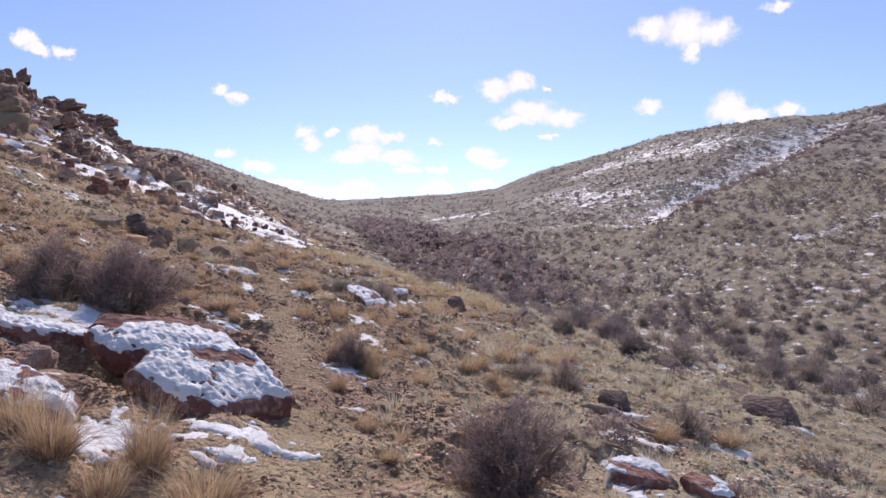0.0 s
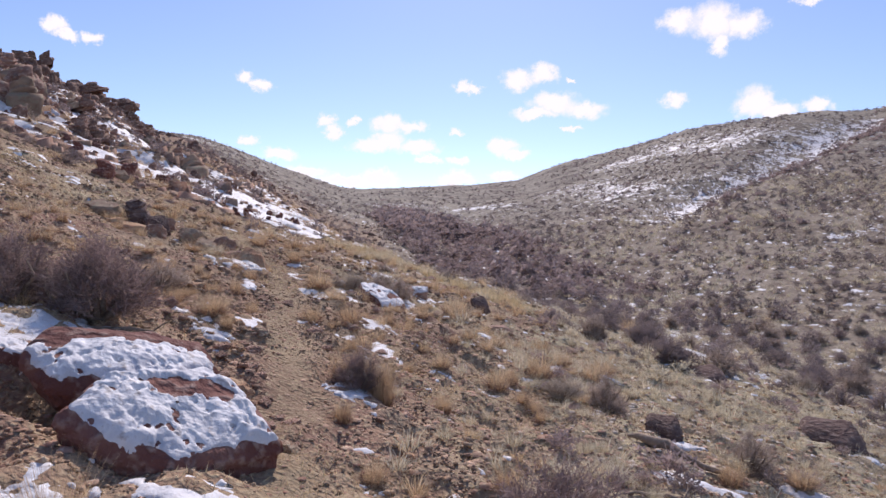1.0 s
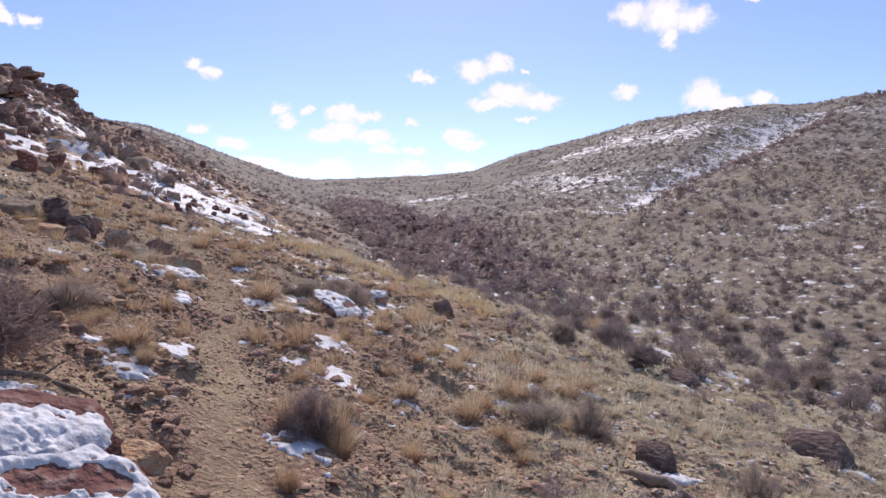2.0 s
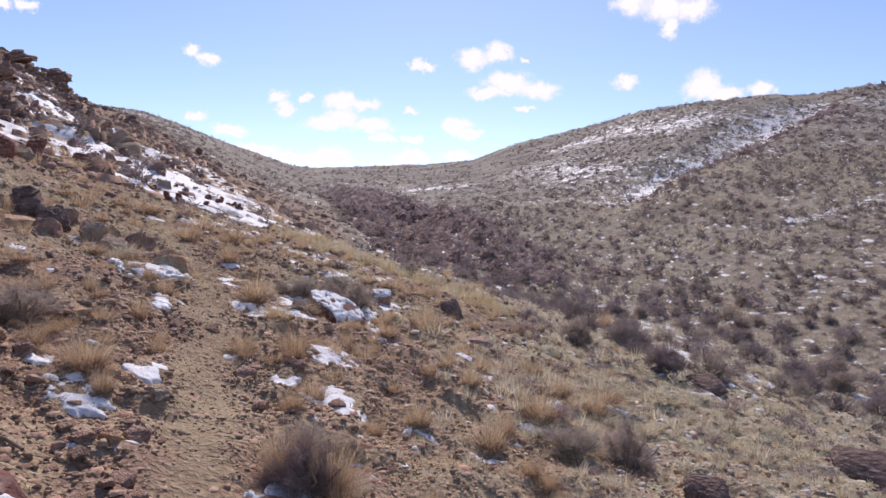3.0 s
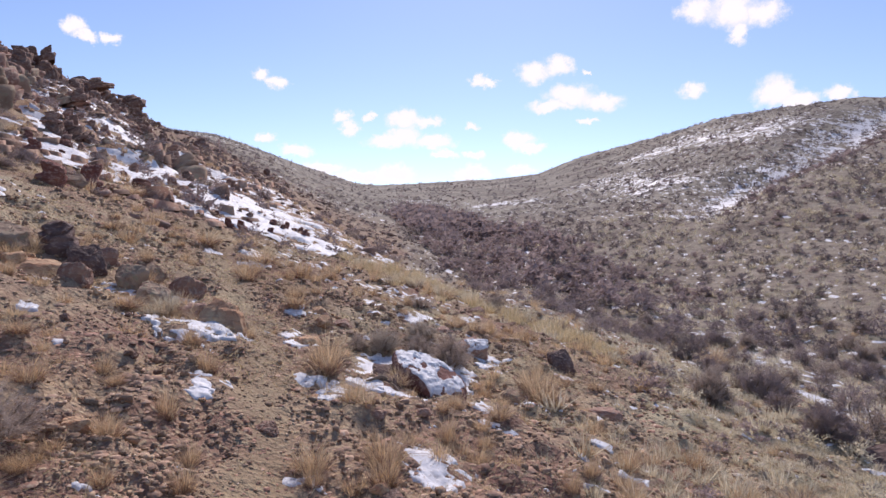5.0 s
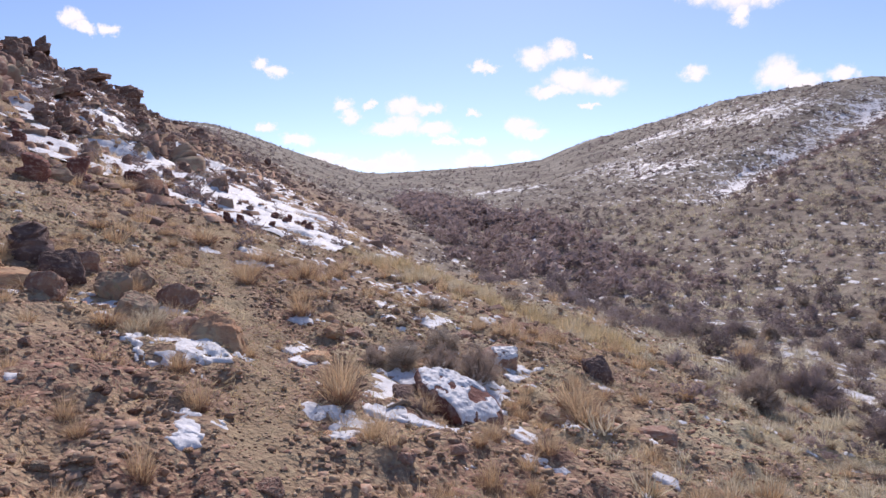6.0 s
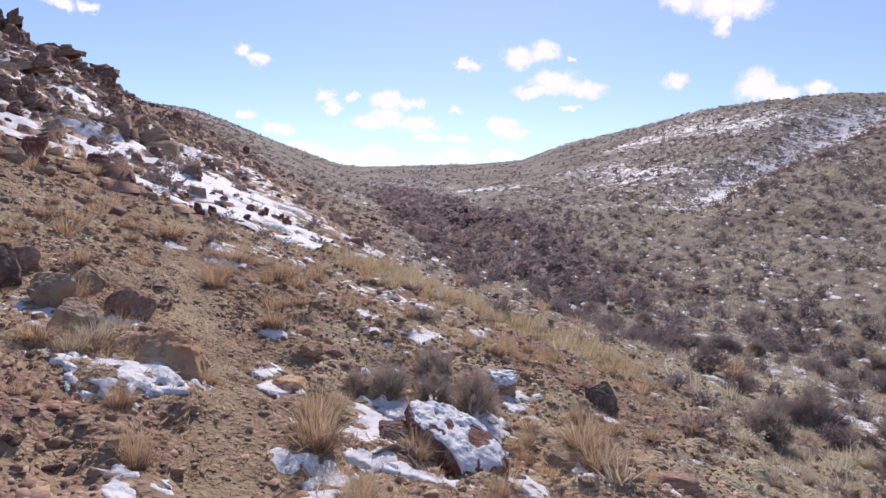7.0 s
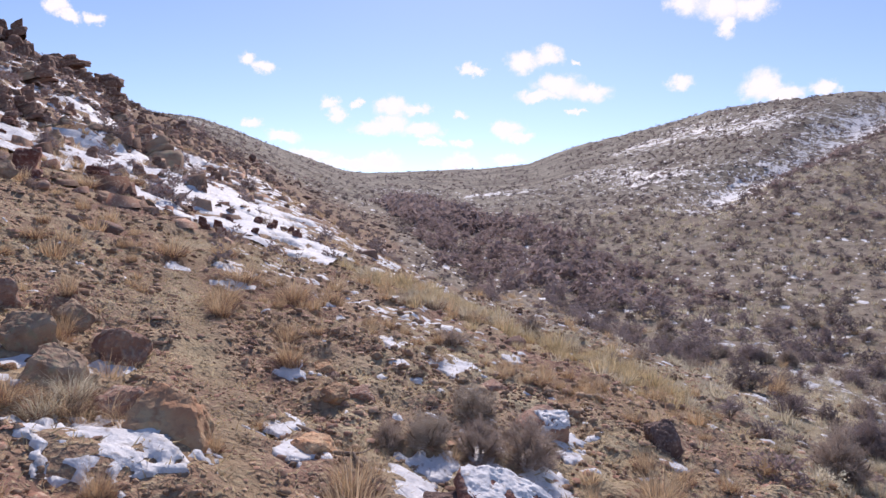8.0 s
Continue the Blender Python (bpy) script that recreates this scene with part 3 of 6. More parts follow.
TUFT_0 = [
    (-1.45, 2.78, 0.31, 0.22), (-1.73, 2.88, 0.35, 0.30), (-1.07, 2.92, 0.48, 0.28), (-1.97, 3.03, 0.29, 0.29), (-1.38, 3.06, 0.29, 0.42), (-0.32, 3.88, 0.12, 0.12),
    (-0.53, 4.57, 0.18, 0.18), (-0.86, 5.39, 0.14, 0.19), (-2.09, 6.54, 0.11, 0.17), (2.25, 6.57, 0.28, 0.28), (-2.27, 6.73, 0.35, 0.23), (-0.74, 6.90, 0.24, 0.15),
    (3.07, 7.01, 0.36, 0.21), (-2.77, 7.05, 0.23, 0.15), (-1.19, 7.31, 0.14, 0.11), (-0.58, 7.37, 0.18, 0.16), (-2.53, 7.50, 0.15, 0.11), (-0.26, 7.56, 0.26, 0.20),
    (-1.05, 7.60, 0.26, 0.23), (0.31, 7.68, 0.33, 0.27), (-2.25, 7.73, 0.18, 0.18), (-2.37, 8.09, 0.17, 0.15), (0.48, 8.14, 0.23, 0.25), (-1.71, 8.17, 0.17, 0.13),
]
TUFT_1 = [
    (-1.32, 8.26, 0.26, 0.26), (-1.76, 8.33, 0.29, 0.22), (-1.37, 8.60, 0.33, 0.26), (0.87, 8.67, 0.45, 0.30), (-3.89, 8.83, 0.24, 0.12), (0.02, 9.26, 0.18, 0.18),
    (-2.77, 9.27, 0.22, 0.22), (-1.02, 9.46, 0.22, 0.24), (1.67, 9.64, 0.39, 0.28), (1.30, 9.75, 0.34, 0.24), (0.42, 9.91, 0.25, 0.22), (-2.08, 10.05, 0.43, 0.35),
    (-0.61, 10.08, 0.30, 0.18), (1.88, 10.08, 0.52, 0.26), (0.49, 10.19, 0.30, 0.18), (1.13, 10.50, 0.33, 0.22), (-3.74, 10.54, 0.33, 0.14), (-2.18, 10.58, 0.33, 0.27),
    (-3.53, 10.61, 0.24, 0.18), (-2.95, 10.62, 0.12, 0.12), (-4.93, 10.85, 0.40, 0.17), (-4.09, 11.13, 0.14, 0.10), (-2.88, 11.20, 0.14, 0.07), (-0.14, 11.28, 0.49, 0.29),
]
TUFT_2 = [
    (-0.24, 11.53, 0.38, 0.32), (-0.11, 11.87, 0.45, 0.26), (0.20, 12.33, 0.27, 0.18), (-0.11, 12.36, 0.23, 0.23), (-3.01, 12.42, 0.32, 0.28), (0.60, 12.43, 0.28, 0.18),
    (-3.94, 13.30, 0.32, 0.27), (-3.28, 13.33, 0.44, 0.22), (-3.05, 13.51, 0.22, 0.14), (-4.06, 13.63, 0.49, 0.25), (-6.08, 13.75, 0.34, 0.17), (-4.11, 13.93, 0.46, 0.23),
    (-0.13, 14.70, 0.33, 0.23), (-3.68, 14.96, 0.65, 0.32), (-4.40, 15.24, 0.66, 0.33), (-5.31, 15.28, 0.63, 0.26), (-3.32, 15.49, 0.36, 0.29), (-4.97, 16.20, 0.47, 0.31),
    (0.46, 16.93, 0.42, 0.25), (-2.47, 17.03, 0.43, 0.26), (-0.28, 17.22, 0.44, 0.31), (0.08, 17.24, 0.44, 0.35), (-2.04, 17.26, 0.53, 0.31), (-1.51, 17.28, 0.53, 0.31),
]
TUFT_3 = [
    (-0.61, 17.44, 0.54, 0.31), (-1.04, 17.75, 0.55, 0.32), (-8.07, 18.01, 0.66, 0.28), (-2.37, 18.10, 0.57, 0.28), (-3.33, 18.67, 0.60, 0.30), (-2.87, 19.08, 0.62, 0.31),
    (-8.42, 20.17, 0.79, 0.34), (5.08, 21.25, 0.92, 0.55),
]
SNOW_0 = [
    (-1.25, 3.34, 0.17, 0.05), (-1.17, 3.48, 0.51, 0.08), (-1.82, 3.52, 0.24, 0.26), (-2.32, 3.78, 0.36, 0.20), (-1.08, 3.81, 0.23, 0.07), (-2.94, 4.57, 0.40, 0.12),
    (1.55, 4.70, 0.20, 0.06), (1.32, 4.70, 0.24, 0.08), (1.90, 5.01, 0.17, 0.13), (1.52, 5.04, 0.20, 0.15), (1.35, 5.12, 0.15, 0.18), (-3.06, 5.13, 0.67, 0.31),
    (1.80, 5.69, 0.15, 0.07), (-0.84, 5.93, 0.31, 0.18), (-1.70, 6.00, 0.10, 0.05), (-2.15, 6.40, 0.29, 0.15), (-2.63, 6.85, 0.15, 0.07), (3.07, 6.88, 0.36, 0.12),
    (-0.56, 6.92, 0.10, 0.06), (-2.08, 7.19, 0.25, 0.11), (-0.87, 7.67, 0.42, 0.23), (-1.32, 7.94, 0.24, 0.14), (0.79, 8.45, 0.14, 0.05), (-2.67, 8.85, 0.19, 0.09),
]
SNOW_1 = [
    (-1.06, 8.88, 0.44, 0.20), (-2.67, 9.04, 0.21, 0.12), (-3.76, 9.04, 0.13, 0.05), (-3.15, 9.49, 0.37, 0.15), (-4.41, 9.67, 0.14, 0.07), (-1.94, 9.85, 0.18, 0.15),
    (-3.24, 10.10, 0.56, 0.15), (-3.73, 10.12, 0.16, 0.08), (-2.80, 10.17, 0.08, 0.05), (-1.76, 10.29, 0.31, 0.21), (0.29, 10.34, 0.21, 0.08), (-1.90, 10.79, 0.20, 0.43),
    (-4.20, 10.82, 0.19, 0.10), (-4.92, 10.86, 0.30, 0.13), (-2.53, 10.92, 0.26, 0.20), (-4.44, 11.01, 0.47, 0.12), (-1.91, 11.01, 0.37, 0.22), (-2.73, 11.27, 0.24, 0.14),
    (-3.96, 11.29, 0.33, 0.16), (-0.31, 11.32, 0.31, 0.09), (-1.19, 11.56, 0.70, 0.35), (-1.01, 11.67, 0.20, 0.16), (-2.43, 11.79, 0.08, 0.24), (-1.48, 12.00, 0.30, 0.18),
]
SNOW_2 = [
    (-3.01, 12.34, 0.23, 0.16), (-0.70, 12.38, 0.27, 0.14), (2.34, 12.47, 0.28, 0.14), (-0.71, 12.76, 0.34, 0.13), (0.29, 12.83, 0.25, 0.08), (-2.01, 13.16, 0.16, 0.21),
    (-1.70, 13.90, 0.44, 0.29), (-1.22, 14.14, 0.15, 0.12), (-2.39, 14.18, 0.37, 0.15), (-5.10, 14.90, 0.30, 0.13), (-3.24, 15.09, 0.21, 0.10), (-1.01, 15.35, 0.28, 0.11),
    (-4.17, 15.46, 0.29, 0.14), (-4.65, 15.76, 0.52, 0.22), (-2.70, 16.13, 0.23, 0.09), (6.11, 16.98, 1.03, 0.44), (11.50, 18.31, 1.43, 0.63), (6.46, 18.86, 0.68, 0.34),
    (1.36, 19.43, 0.68, 0.34), (-4.70, 19.68, 0.65, 0.22), (-5.22, 19.94, 0.55, 0.22), (7.18, 24.16, 0.74, 0.27), (6.74, 25.10, 0.93, 0.39), (8.63, 25.67, 0.97, 0.49),
]
SNOW_3 = [
    (8.52, 26.11, 1.14, 0.38),
]
ROCK_0 = [
    (-1.10, 3.93, 0.14, 0.10), (-2.60, 4.15, 0.39, 0.22), (-1.06, 4.65, 0.16, 0.10), (-1.59, 5.20, 0.31, 0.13), (-2.07, 5.28, 0.27, 0.11), (-1.90, 5.92, 0.12, 0.09), (-2.02, 6.02, 0.10, 0.07), (-1.80, 5.99, 0.12, 0.08),
    (-1.72, 6.12, 0.15, 0.10), (1.84, 6.52, 0.73, 0.14), (-1.85, 6.70, 0.16, 0.10), (-2.11, 6.82, 0.16, 0.08), (-2.74, 6.86, 0.19, 0.11), (-1.34, 7.21, 0.14, 0.10),
    (2.08, 7.81, 0.57, 0.26), (-2.86, 7.82, 0.16, 0.08), (-1.63, 7.89, 0.20, 0.10), (-2.13, 8.68, 0.16, 0.08), (5.05, 10.05, 0.96, 0.40), (-3.30, 10.47, 0.45, 0.20),
    (-5.40, 10.83, 0.33, 0.26), (-5.11, 10.83, 0.52, 0.17), (-4.10, 10.98, 0.27, 0.21), (-2.51, 11.02, 0.30, 0.15), (-4.41, 11.07, 0.24, 0.22), (-4.56, 11.30, 0.31, 0.28),
]
ROCK_1 = [
    (-0.43, 11.36, 0.31, 0.19), (-4.02, 11.49, 0.34, 0.19), (0.50, 11.53, 0.43, 0.14), (-5.40, 11.57, 0.70, 0.38), (-4.62, 11.74, 0.24, 0.19), (-2.56, 11.95, 0.21, 0.10),
    (-5.69, 11.97, 0.62, 0.47), (-2.38, 12.15, 0.22, 0.11), (-1.48, 12.35, 0.28, 0.18), (-2.77, 12.52, 0.21, 0.12), (-0.92, 12.67, 0.49, 0.22), (4.37, 13.13, 0.73, 0.30),
    (-2.01, 13.14, 0.13, 0.08), (0.24, 13.36, 0.35, 0.35), (-1.30, 13.58, 0.28, 0.11), (-2.45, 13.69, 0.14, 0.09), (2.11, 15.65, 0.44, 0.30), (-8.16, 16.10, 0.47, 0.47),
    (-0.85, 16.57, 0.33, 0.20), (-8.84, 17.50, 0.63, 0.49),
]

rng = np.random.default_rng(5)


def make_bush(seed, clumps, mass, material):
    holder = new("sagebrush")
    stems = bush_stems(seed, clumps)
    tw = clump_bush(seed, *mass)
    for s in stems:
        part("branch", mesh("branch", *s, WOOD), holder, "grey woody branch")
    tagged(part("foliage", mesh("foliage", *tw, material), holder), kind="stuff")
    return holder


NEAR_BUSHES = [make_bush(100 + k, 14, (58, 100, 0.16, 0.0048, 2.0, 0.30, 0.62), (TWIGS, SAGE, TWIGS)[k]) for k in range(3)]
MID_BUSHES = [make_bush(110 + k, 9, (34, 44, 0.15, 0.012, 2.0, 0.25, 0.6), (TWIGS, BRUSH, SAGE, BRUSH)[k]) for k in range(4)]
WIDE_BUSHES = [make_bush(120 + k, 13, (110, 100, 0.10, 0.0056, 2.2, 0.3, 0.66), (TWIGS, SAGE, BRUSH)[k]) for k in range(3)]
DARK_BUSHES = [make_bush(130 + k, 15, (90, 90, 0.12, 0.0055, 2.2, 0.3, 0.64), DARK_TWIGS) for k in range(2)]
GULLY_BUSHES = [make_bush(140 + k, 4, (46, 34, 0.105, 0.012, 2.3, 0.2, 0.6), (BRUSH, TWIGS, HILL_BRUSH, BRUSH)[k]) for k in range(4)]
fresh = NEAR_BUSHES + MID_BUSHES + WIDE_BUSHES + DARK_BUSHES


def place_bush(x, y, w, h, n):
    w = w * (1.3 if w < 0.55 else 1.0)
    h = min(h, 0.72 * w)
    kinds = DARK_BUSHES if y < 6.5 else WIDE_BUSHES if w > 0.95 else NEAR_BUSHES if y < 12.5 else MID_BUSHES
    kind = kinds[n % len(kinds)]
    m = pose(x, y, float(lie(x, y)) - 0.02, 0, 0, rng.uniform(0, 360)) @ Matrix.Diagonal((w, w * rng.uniform(0.75, 1.0), h * 1.05, 1))
    if kind in fresh:
        fresh.remove(kind)
        ob = kind
    else:
        ob = copy_thing(kind, Matrix())
    ob.matrix_basis = m
    return tagged(ob, "dark purple-brown twiggy sagebrush beside the trail" if y < 6.5 else "bare grey-brown sagebrush on the stony slope" if y < 13 else "bare purple-brown sagebrush in the brushy gully", "shrub", "sagebrush")


for n, (x, y, w, h) in enumerate(BUSH_0 + BUSH_1):
    many = 1 if w < 1.3 else int(round(w / 0.85))
    for q in range(many):
        off = (q - (many - 1) / 2) * w / many
        size = w / many * (1.0 if many == 1 else rng.uniform(0.75, 1.15))
        place_bush(x + off, y + (0 if many == 1 else rng.uniform(-0.7, 0.7)), size, h * (1.0 if many == 1 else rng.uniform(0.5, 0.75)), n + q)


def make_tuft(seed, n, width, material):
    """A tuft of this year's straw, and a short brown mat of old leaves that paints the shade at its foot."""
    old = tuft_shape(seed + 40, int(n * 0.6), width * 1.3)
    old[0][:] *= (1.1, 1.1, 0.55)
    return mesh("straw", *tuft_shape(seed, n, width), material), mesh("old_leaves", *old, OLD_GRASS_SHADE)


TUFT_KINDS = [make_tuft(200 + k, 760, 0.0060, PALE_GRASS if k == 3 else GRASS) for k in range(5)]
THIN_TUFTS = [make_tuft(210 + k, 330, 0.0105, PALE_GRASS if k == 3 else GRASS) for k in range(5)]


def place_tuft(x, y, w, h, n, pale=False):
    straw, leaves = (TUFT_KINDS if y < 7.5 else THIN_TUFTS)[3 if pale else (0, 1, 2, 4)[n % 4]]
    w = max(w, 0.16)
    ob = new("bunchgrass")
    ob.matrix_basis = pose(x, y, float(lie(x, y)) - 0.01, 0, 0, rng.uniform(0, 360)) @ Matrix.Diagonal((w, w, max(h, 0.12) * 1.4, 1))
    part("straw", straw, ob)
    part("old_leaves", leaves, ob, "short brown old leaves that paint the shade at the tuft's base")
    tagged(ob, "pale dry bunchgrass on the slope's shoulder" if pale else "tan dry bunchgrass clump on stony soil", "grass tuft", "bunchgrass tufts")


for n, (x, y, w, h) in enumerate(TUFT_0 + TUFT_1 + TUFT_2 + TUFT_3):
    place_tuft(x, y, w, h, n, 16.2 < y < 19 and x > -4)


# ---- rocks ----
def rock_shape(seed, points=14, rough=0.03, cuts=1):
    """An angular stone in a box from -0.5 to 0.5."""
    r = np.random.default_rng(seed)
    bm = bmesh.new()
    box = np.array([(a, b, c) for a in (-1, 1) for b in (-1, 1) for c in (-1, 1)]) * r.uniform(0.35, 1.0, (8, 3))
    more = r.uniform(-1, 1, (points - 8, 3))
    more /= np.abs(more).max(1)[:, None]
    p = np.concatenate([box, more * r.uniform(0.6, 1.0, (points - 8, 1))])
    p[:, :2] *= np.where(p[:, 2:] > 0, r.uniform(0.55, 0.9), 1.0)
    p[:, 2] += 0.25 * p[:, 1]
    p *= 0.5 / np.abs(p).max(0)
    for q in p:
        bm.verts.new(q)
    made = bmesh.ops.convex_hull(bm, input=bm.verts)
    bmesh.ops.delete(bm, geom=[g for g in made["geom_interior"] if isinstance(g, bmesh.types.BMVert)], context="VERTS")
    bmesh.ops.dissolve_limit(bm, angle_limit=radians(12), verts=bm.verts, edges=bm.edges)
    bmesh.ops.bevel(bm, geom=bm.edges[:], offset=0.02, segments=1, affect="EDGES")
    bmesh.ops.triangulate(bm, faces=bm.faces)
    for _ in range(cuts):
        bmesh.ops.subdivide_edges(bm, edges=[e for e in bm.edges if e.calc_length() > 0.11], cuts=1, use_grid_fill=False)
        bmesh.ops.triangulate(bm, faces=bm.faces)
    if cuts > 1:
        for _ in range(1):
            bmesh.ops.smooth_vert(bm, verts=bm.verts, factor=0.5, use_axis_x=True, use_axis_y=True, use_axis_z=True)
    for v in bm.verts:
        n = noise.noise_vector(v.co * 3 + Vector((seed, 0, 0)))
        if cuts > 1:
            bed = math.sin(v.co.z * 17 + seed + 2.5 * n.x)
            v.co.x *= 1 + 0.028 * bed
            v.co.y *= 1 + 0.028 * bed
        v.co += n * rough + noise.noise_vector(v.co * 11 + Vector((0, seed, 0))) * rough * 0.9
    bmesh.ops.recalc_face_normals(bm, faces=bm.faces)
    v = np.array([q.co[:] for q in bm.verts])
    bm.verts.index_update()
    f = np.array([[q.index for q in g.verts] for g in bm.faces])
    bm.free()
    return v, f


def block_shape(seed, rough=0.035):
    """A blocky piece of bedded sandstone with steep broken sides, in a box from -0.5 to 0.5."""
    r = np.random.default_rng(seed)
    beds = int(r.integers(3, 5))
    cuts = np.sort(np.concatenate([[-0.5, 0.5], r.uniform(-0.35, 0.4, beds - 1)]))
    aims = np.arange(6) * math.pi / 3 + r.uniform(-0.3, 0.3, 6)
    offs = r.uniform(0.34, 0.5, 6)
    lean = r.uniform(0, 6.28)
    a = np.linspace(0, 2 * math.pi, 18, endpoint=False)
    rows = []
    for k in range(beds):
        wide = r.uniform(0.82, 1.0) * (1 - 0.17 * k)
        shift = r.uniform(-0.05, 0.05, 2)
        out = np.min(offs[:, None] * r.uniform(0.88, 1.05, (6, 1)) / np.maximum(np.cos(a[None] - aims[:, None]), 0.15), axis=0)
        out = np.minimum(out, 0.58) * wide
        lo, hi = cuts[k], cuts[k + 1]
        for q, z in ((0.93, lo + 0.012), (1.0, lo + 0.25 * (hi - lo)), (1.0, lo + 0.75 * (hi - lo)), (0.94, hi - 0.012)):
            rows.append(np.stack([q * out * np.cos(a) + shift[0], q * out * np.sin(a) + shift[1], np.full(18, z) * (1 + 0.5 * out * np.cos(a + lean)) + 0.22 * out * np.sin(a) + 0.25 * out * np.cos(a + lean)], 1))
    rows.append(rows[-1] * (0.5, 0.5, 0.85) + (0, 0, 0.05))
    rows.append(rows[-1] * (0.02, 0.02, 1.0))
    v = np.concatenate(rows)
    for i in range(len(v)):
        v[i] += np.array(noise.noise_vector(Vector(v[i]) * 3.5 + Vector((seed, 0, 0)))) * rough * 2.4 + np.array(noise.noise_vector(Vector(v[i]) * 12 + Vector((0, seed, 0)))) * rough * 0.9
    m, n = len(rows), 18
    f = [(i * n + j, i * n + (j + 1) % n, (i + 1) * n + (j + 1) % n, (i + 1) * n + j) for i in range(m - 1) for j in range(n)]
    return v, np.array(f)


ROCK_SHAPES = [rock_shape(300 + k, 13 + k % 5, 0.05, 3) for k in range(8)]
ROCK_KINDS = [mesh("rock", *s, (ROCK, ROCK, GREY_ROCK, TAN_ROCK)[k % 4]) for k, s in enumerate(ROCK_SHAPES)]


def place_rock(x, y, w, h, n, name="rock", label="", turn=None, tip=12, deep=None, kind=None, group="loose rocks"):
    k = int(n % 8 if kind is None else kind)
    ob = new(name, ROCK_KINDS[k])
    d = w * rng.uniform(0.6, 0.9) if deep is None else deep
    turn = rng.uniform(-50, 50) if turn is None else turn
    ob.matrix_basis = pose(x, y, float(lie(x, y)) + (0.20 if group == "outcrop boulders" else 0.08) * h, rng.uniform(-tip, tip) + 6, rng.uniform(-tip, tip), turn) @ Matrix.Diagonal((w * 1.1, d * 1.1, h * 1.2, 1))
    look_of = ("red-brown sandstone", "red-brown sandstone", "grey lichened sandstone", "pale tan sandstone")[k % 4]
    return tagged(ob, label or look_of + " rock half sunk in stony soil", "rock", group)


for n, (x, y, w, h) in enumerate(ROCK_0 + ROCK_1):
    if any(math.hypot(x - p, y - q) < 0.3 for p, q in ((0.24, 13.36), (4.37, 13.13), (-5.40, 11.57), (-5.69, 11.97), (-4.41, 11.07), (-4.56, 11.30), (-4.10, 10.98), (-4.02, 11.49), (-4.62, 11.74), (-3.25, 10.5), (2.08, 7.81), (1.84, 6.52), (5.05, 10.05), (-1.11, 3.96))):
        continue
    place_rock(x, y, w, min(h, 0.55 * w), n, kind=(3, 7, 2, 6)[n % 4] if x < -3.4 and y > 10.4 else None)
boulder = place_rock(-3.16, 10.58, 0.34, 0.36, 3, turn=105, tip=6, deep=0.44, kind=7, label="pale tan sandstone boulder beside the trail")
spot = boulder.matrix_basis.to_translation()
boulder.matrix_basis = Matrix.Translation(spot) @ Matrix.Rotation(math.radians(-32), 4, "X") @ Matrix.Translation(-spot) @ boulder.matrix_basis


PILE = [mesh("rock", *(block_shape(380) if k == 0 else rock_shape(380 + k, 14, 0.05, 3)), (DARK_ROCK, GREY_ROCK, GREY_ROCK, ROCK, DARK_ROCK)[k]) for k in range(5)]
for x, y, w, h, k, turn in ((-5.42, 11.55, 0.58, 0.36, 0, 8), (-5.02, 11.40, 0.40, 0.34, 4, 30), (-5.85, 11.30, 0.62, 0.36, 1, -15), (-5.05, 11.75, 0.34, 0.26, 3, 40), (-4.42, 11.22, 0.33, 0.36, 2, 35), (-4.62, 12.00, 0.32, 0.26, 2, -30), (-4.02, 10.92, 0.34, 0.30, 1, 10), (-3.98, 11.52, 0.42, 0.28, 3, -20), (-4.72, 10.72, 0.33, 0.26, 3, 5), (0.26, 13.15, 0.35, 0.33, 4, 25), (4.50, 13.42, 0.74, 0.24, 4, -20)):
    rock = place_rock(x, y, w, h, 0, turn=turn, tip=10, deep=0.75 * w, label=("dark brown jointed sandstone block", "grey lichened sandstone block", "grey lichened sandstone block", "red-brown sandstone block", "dark brown angular sandstone rock")[k] + " beside the trail")
    rock.data = PILE[k]
    rock.location.z += 0.14 * h


# ---- snow ----
SNOW_SPOTS = []


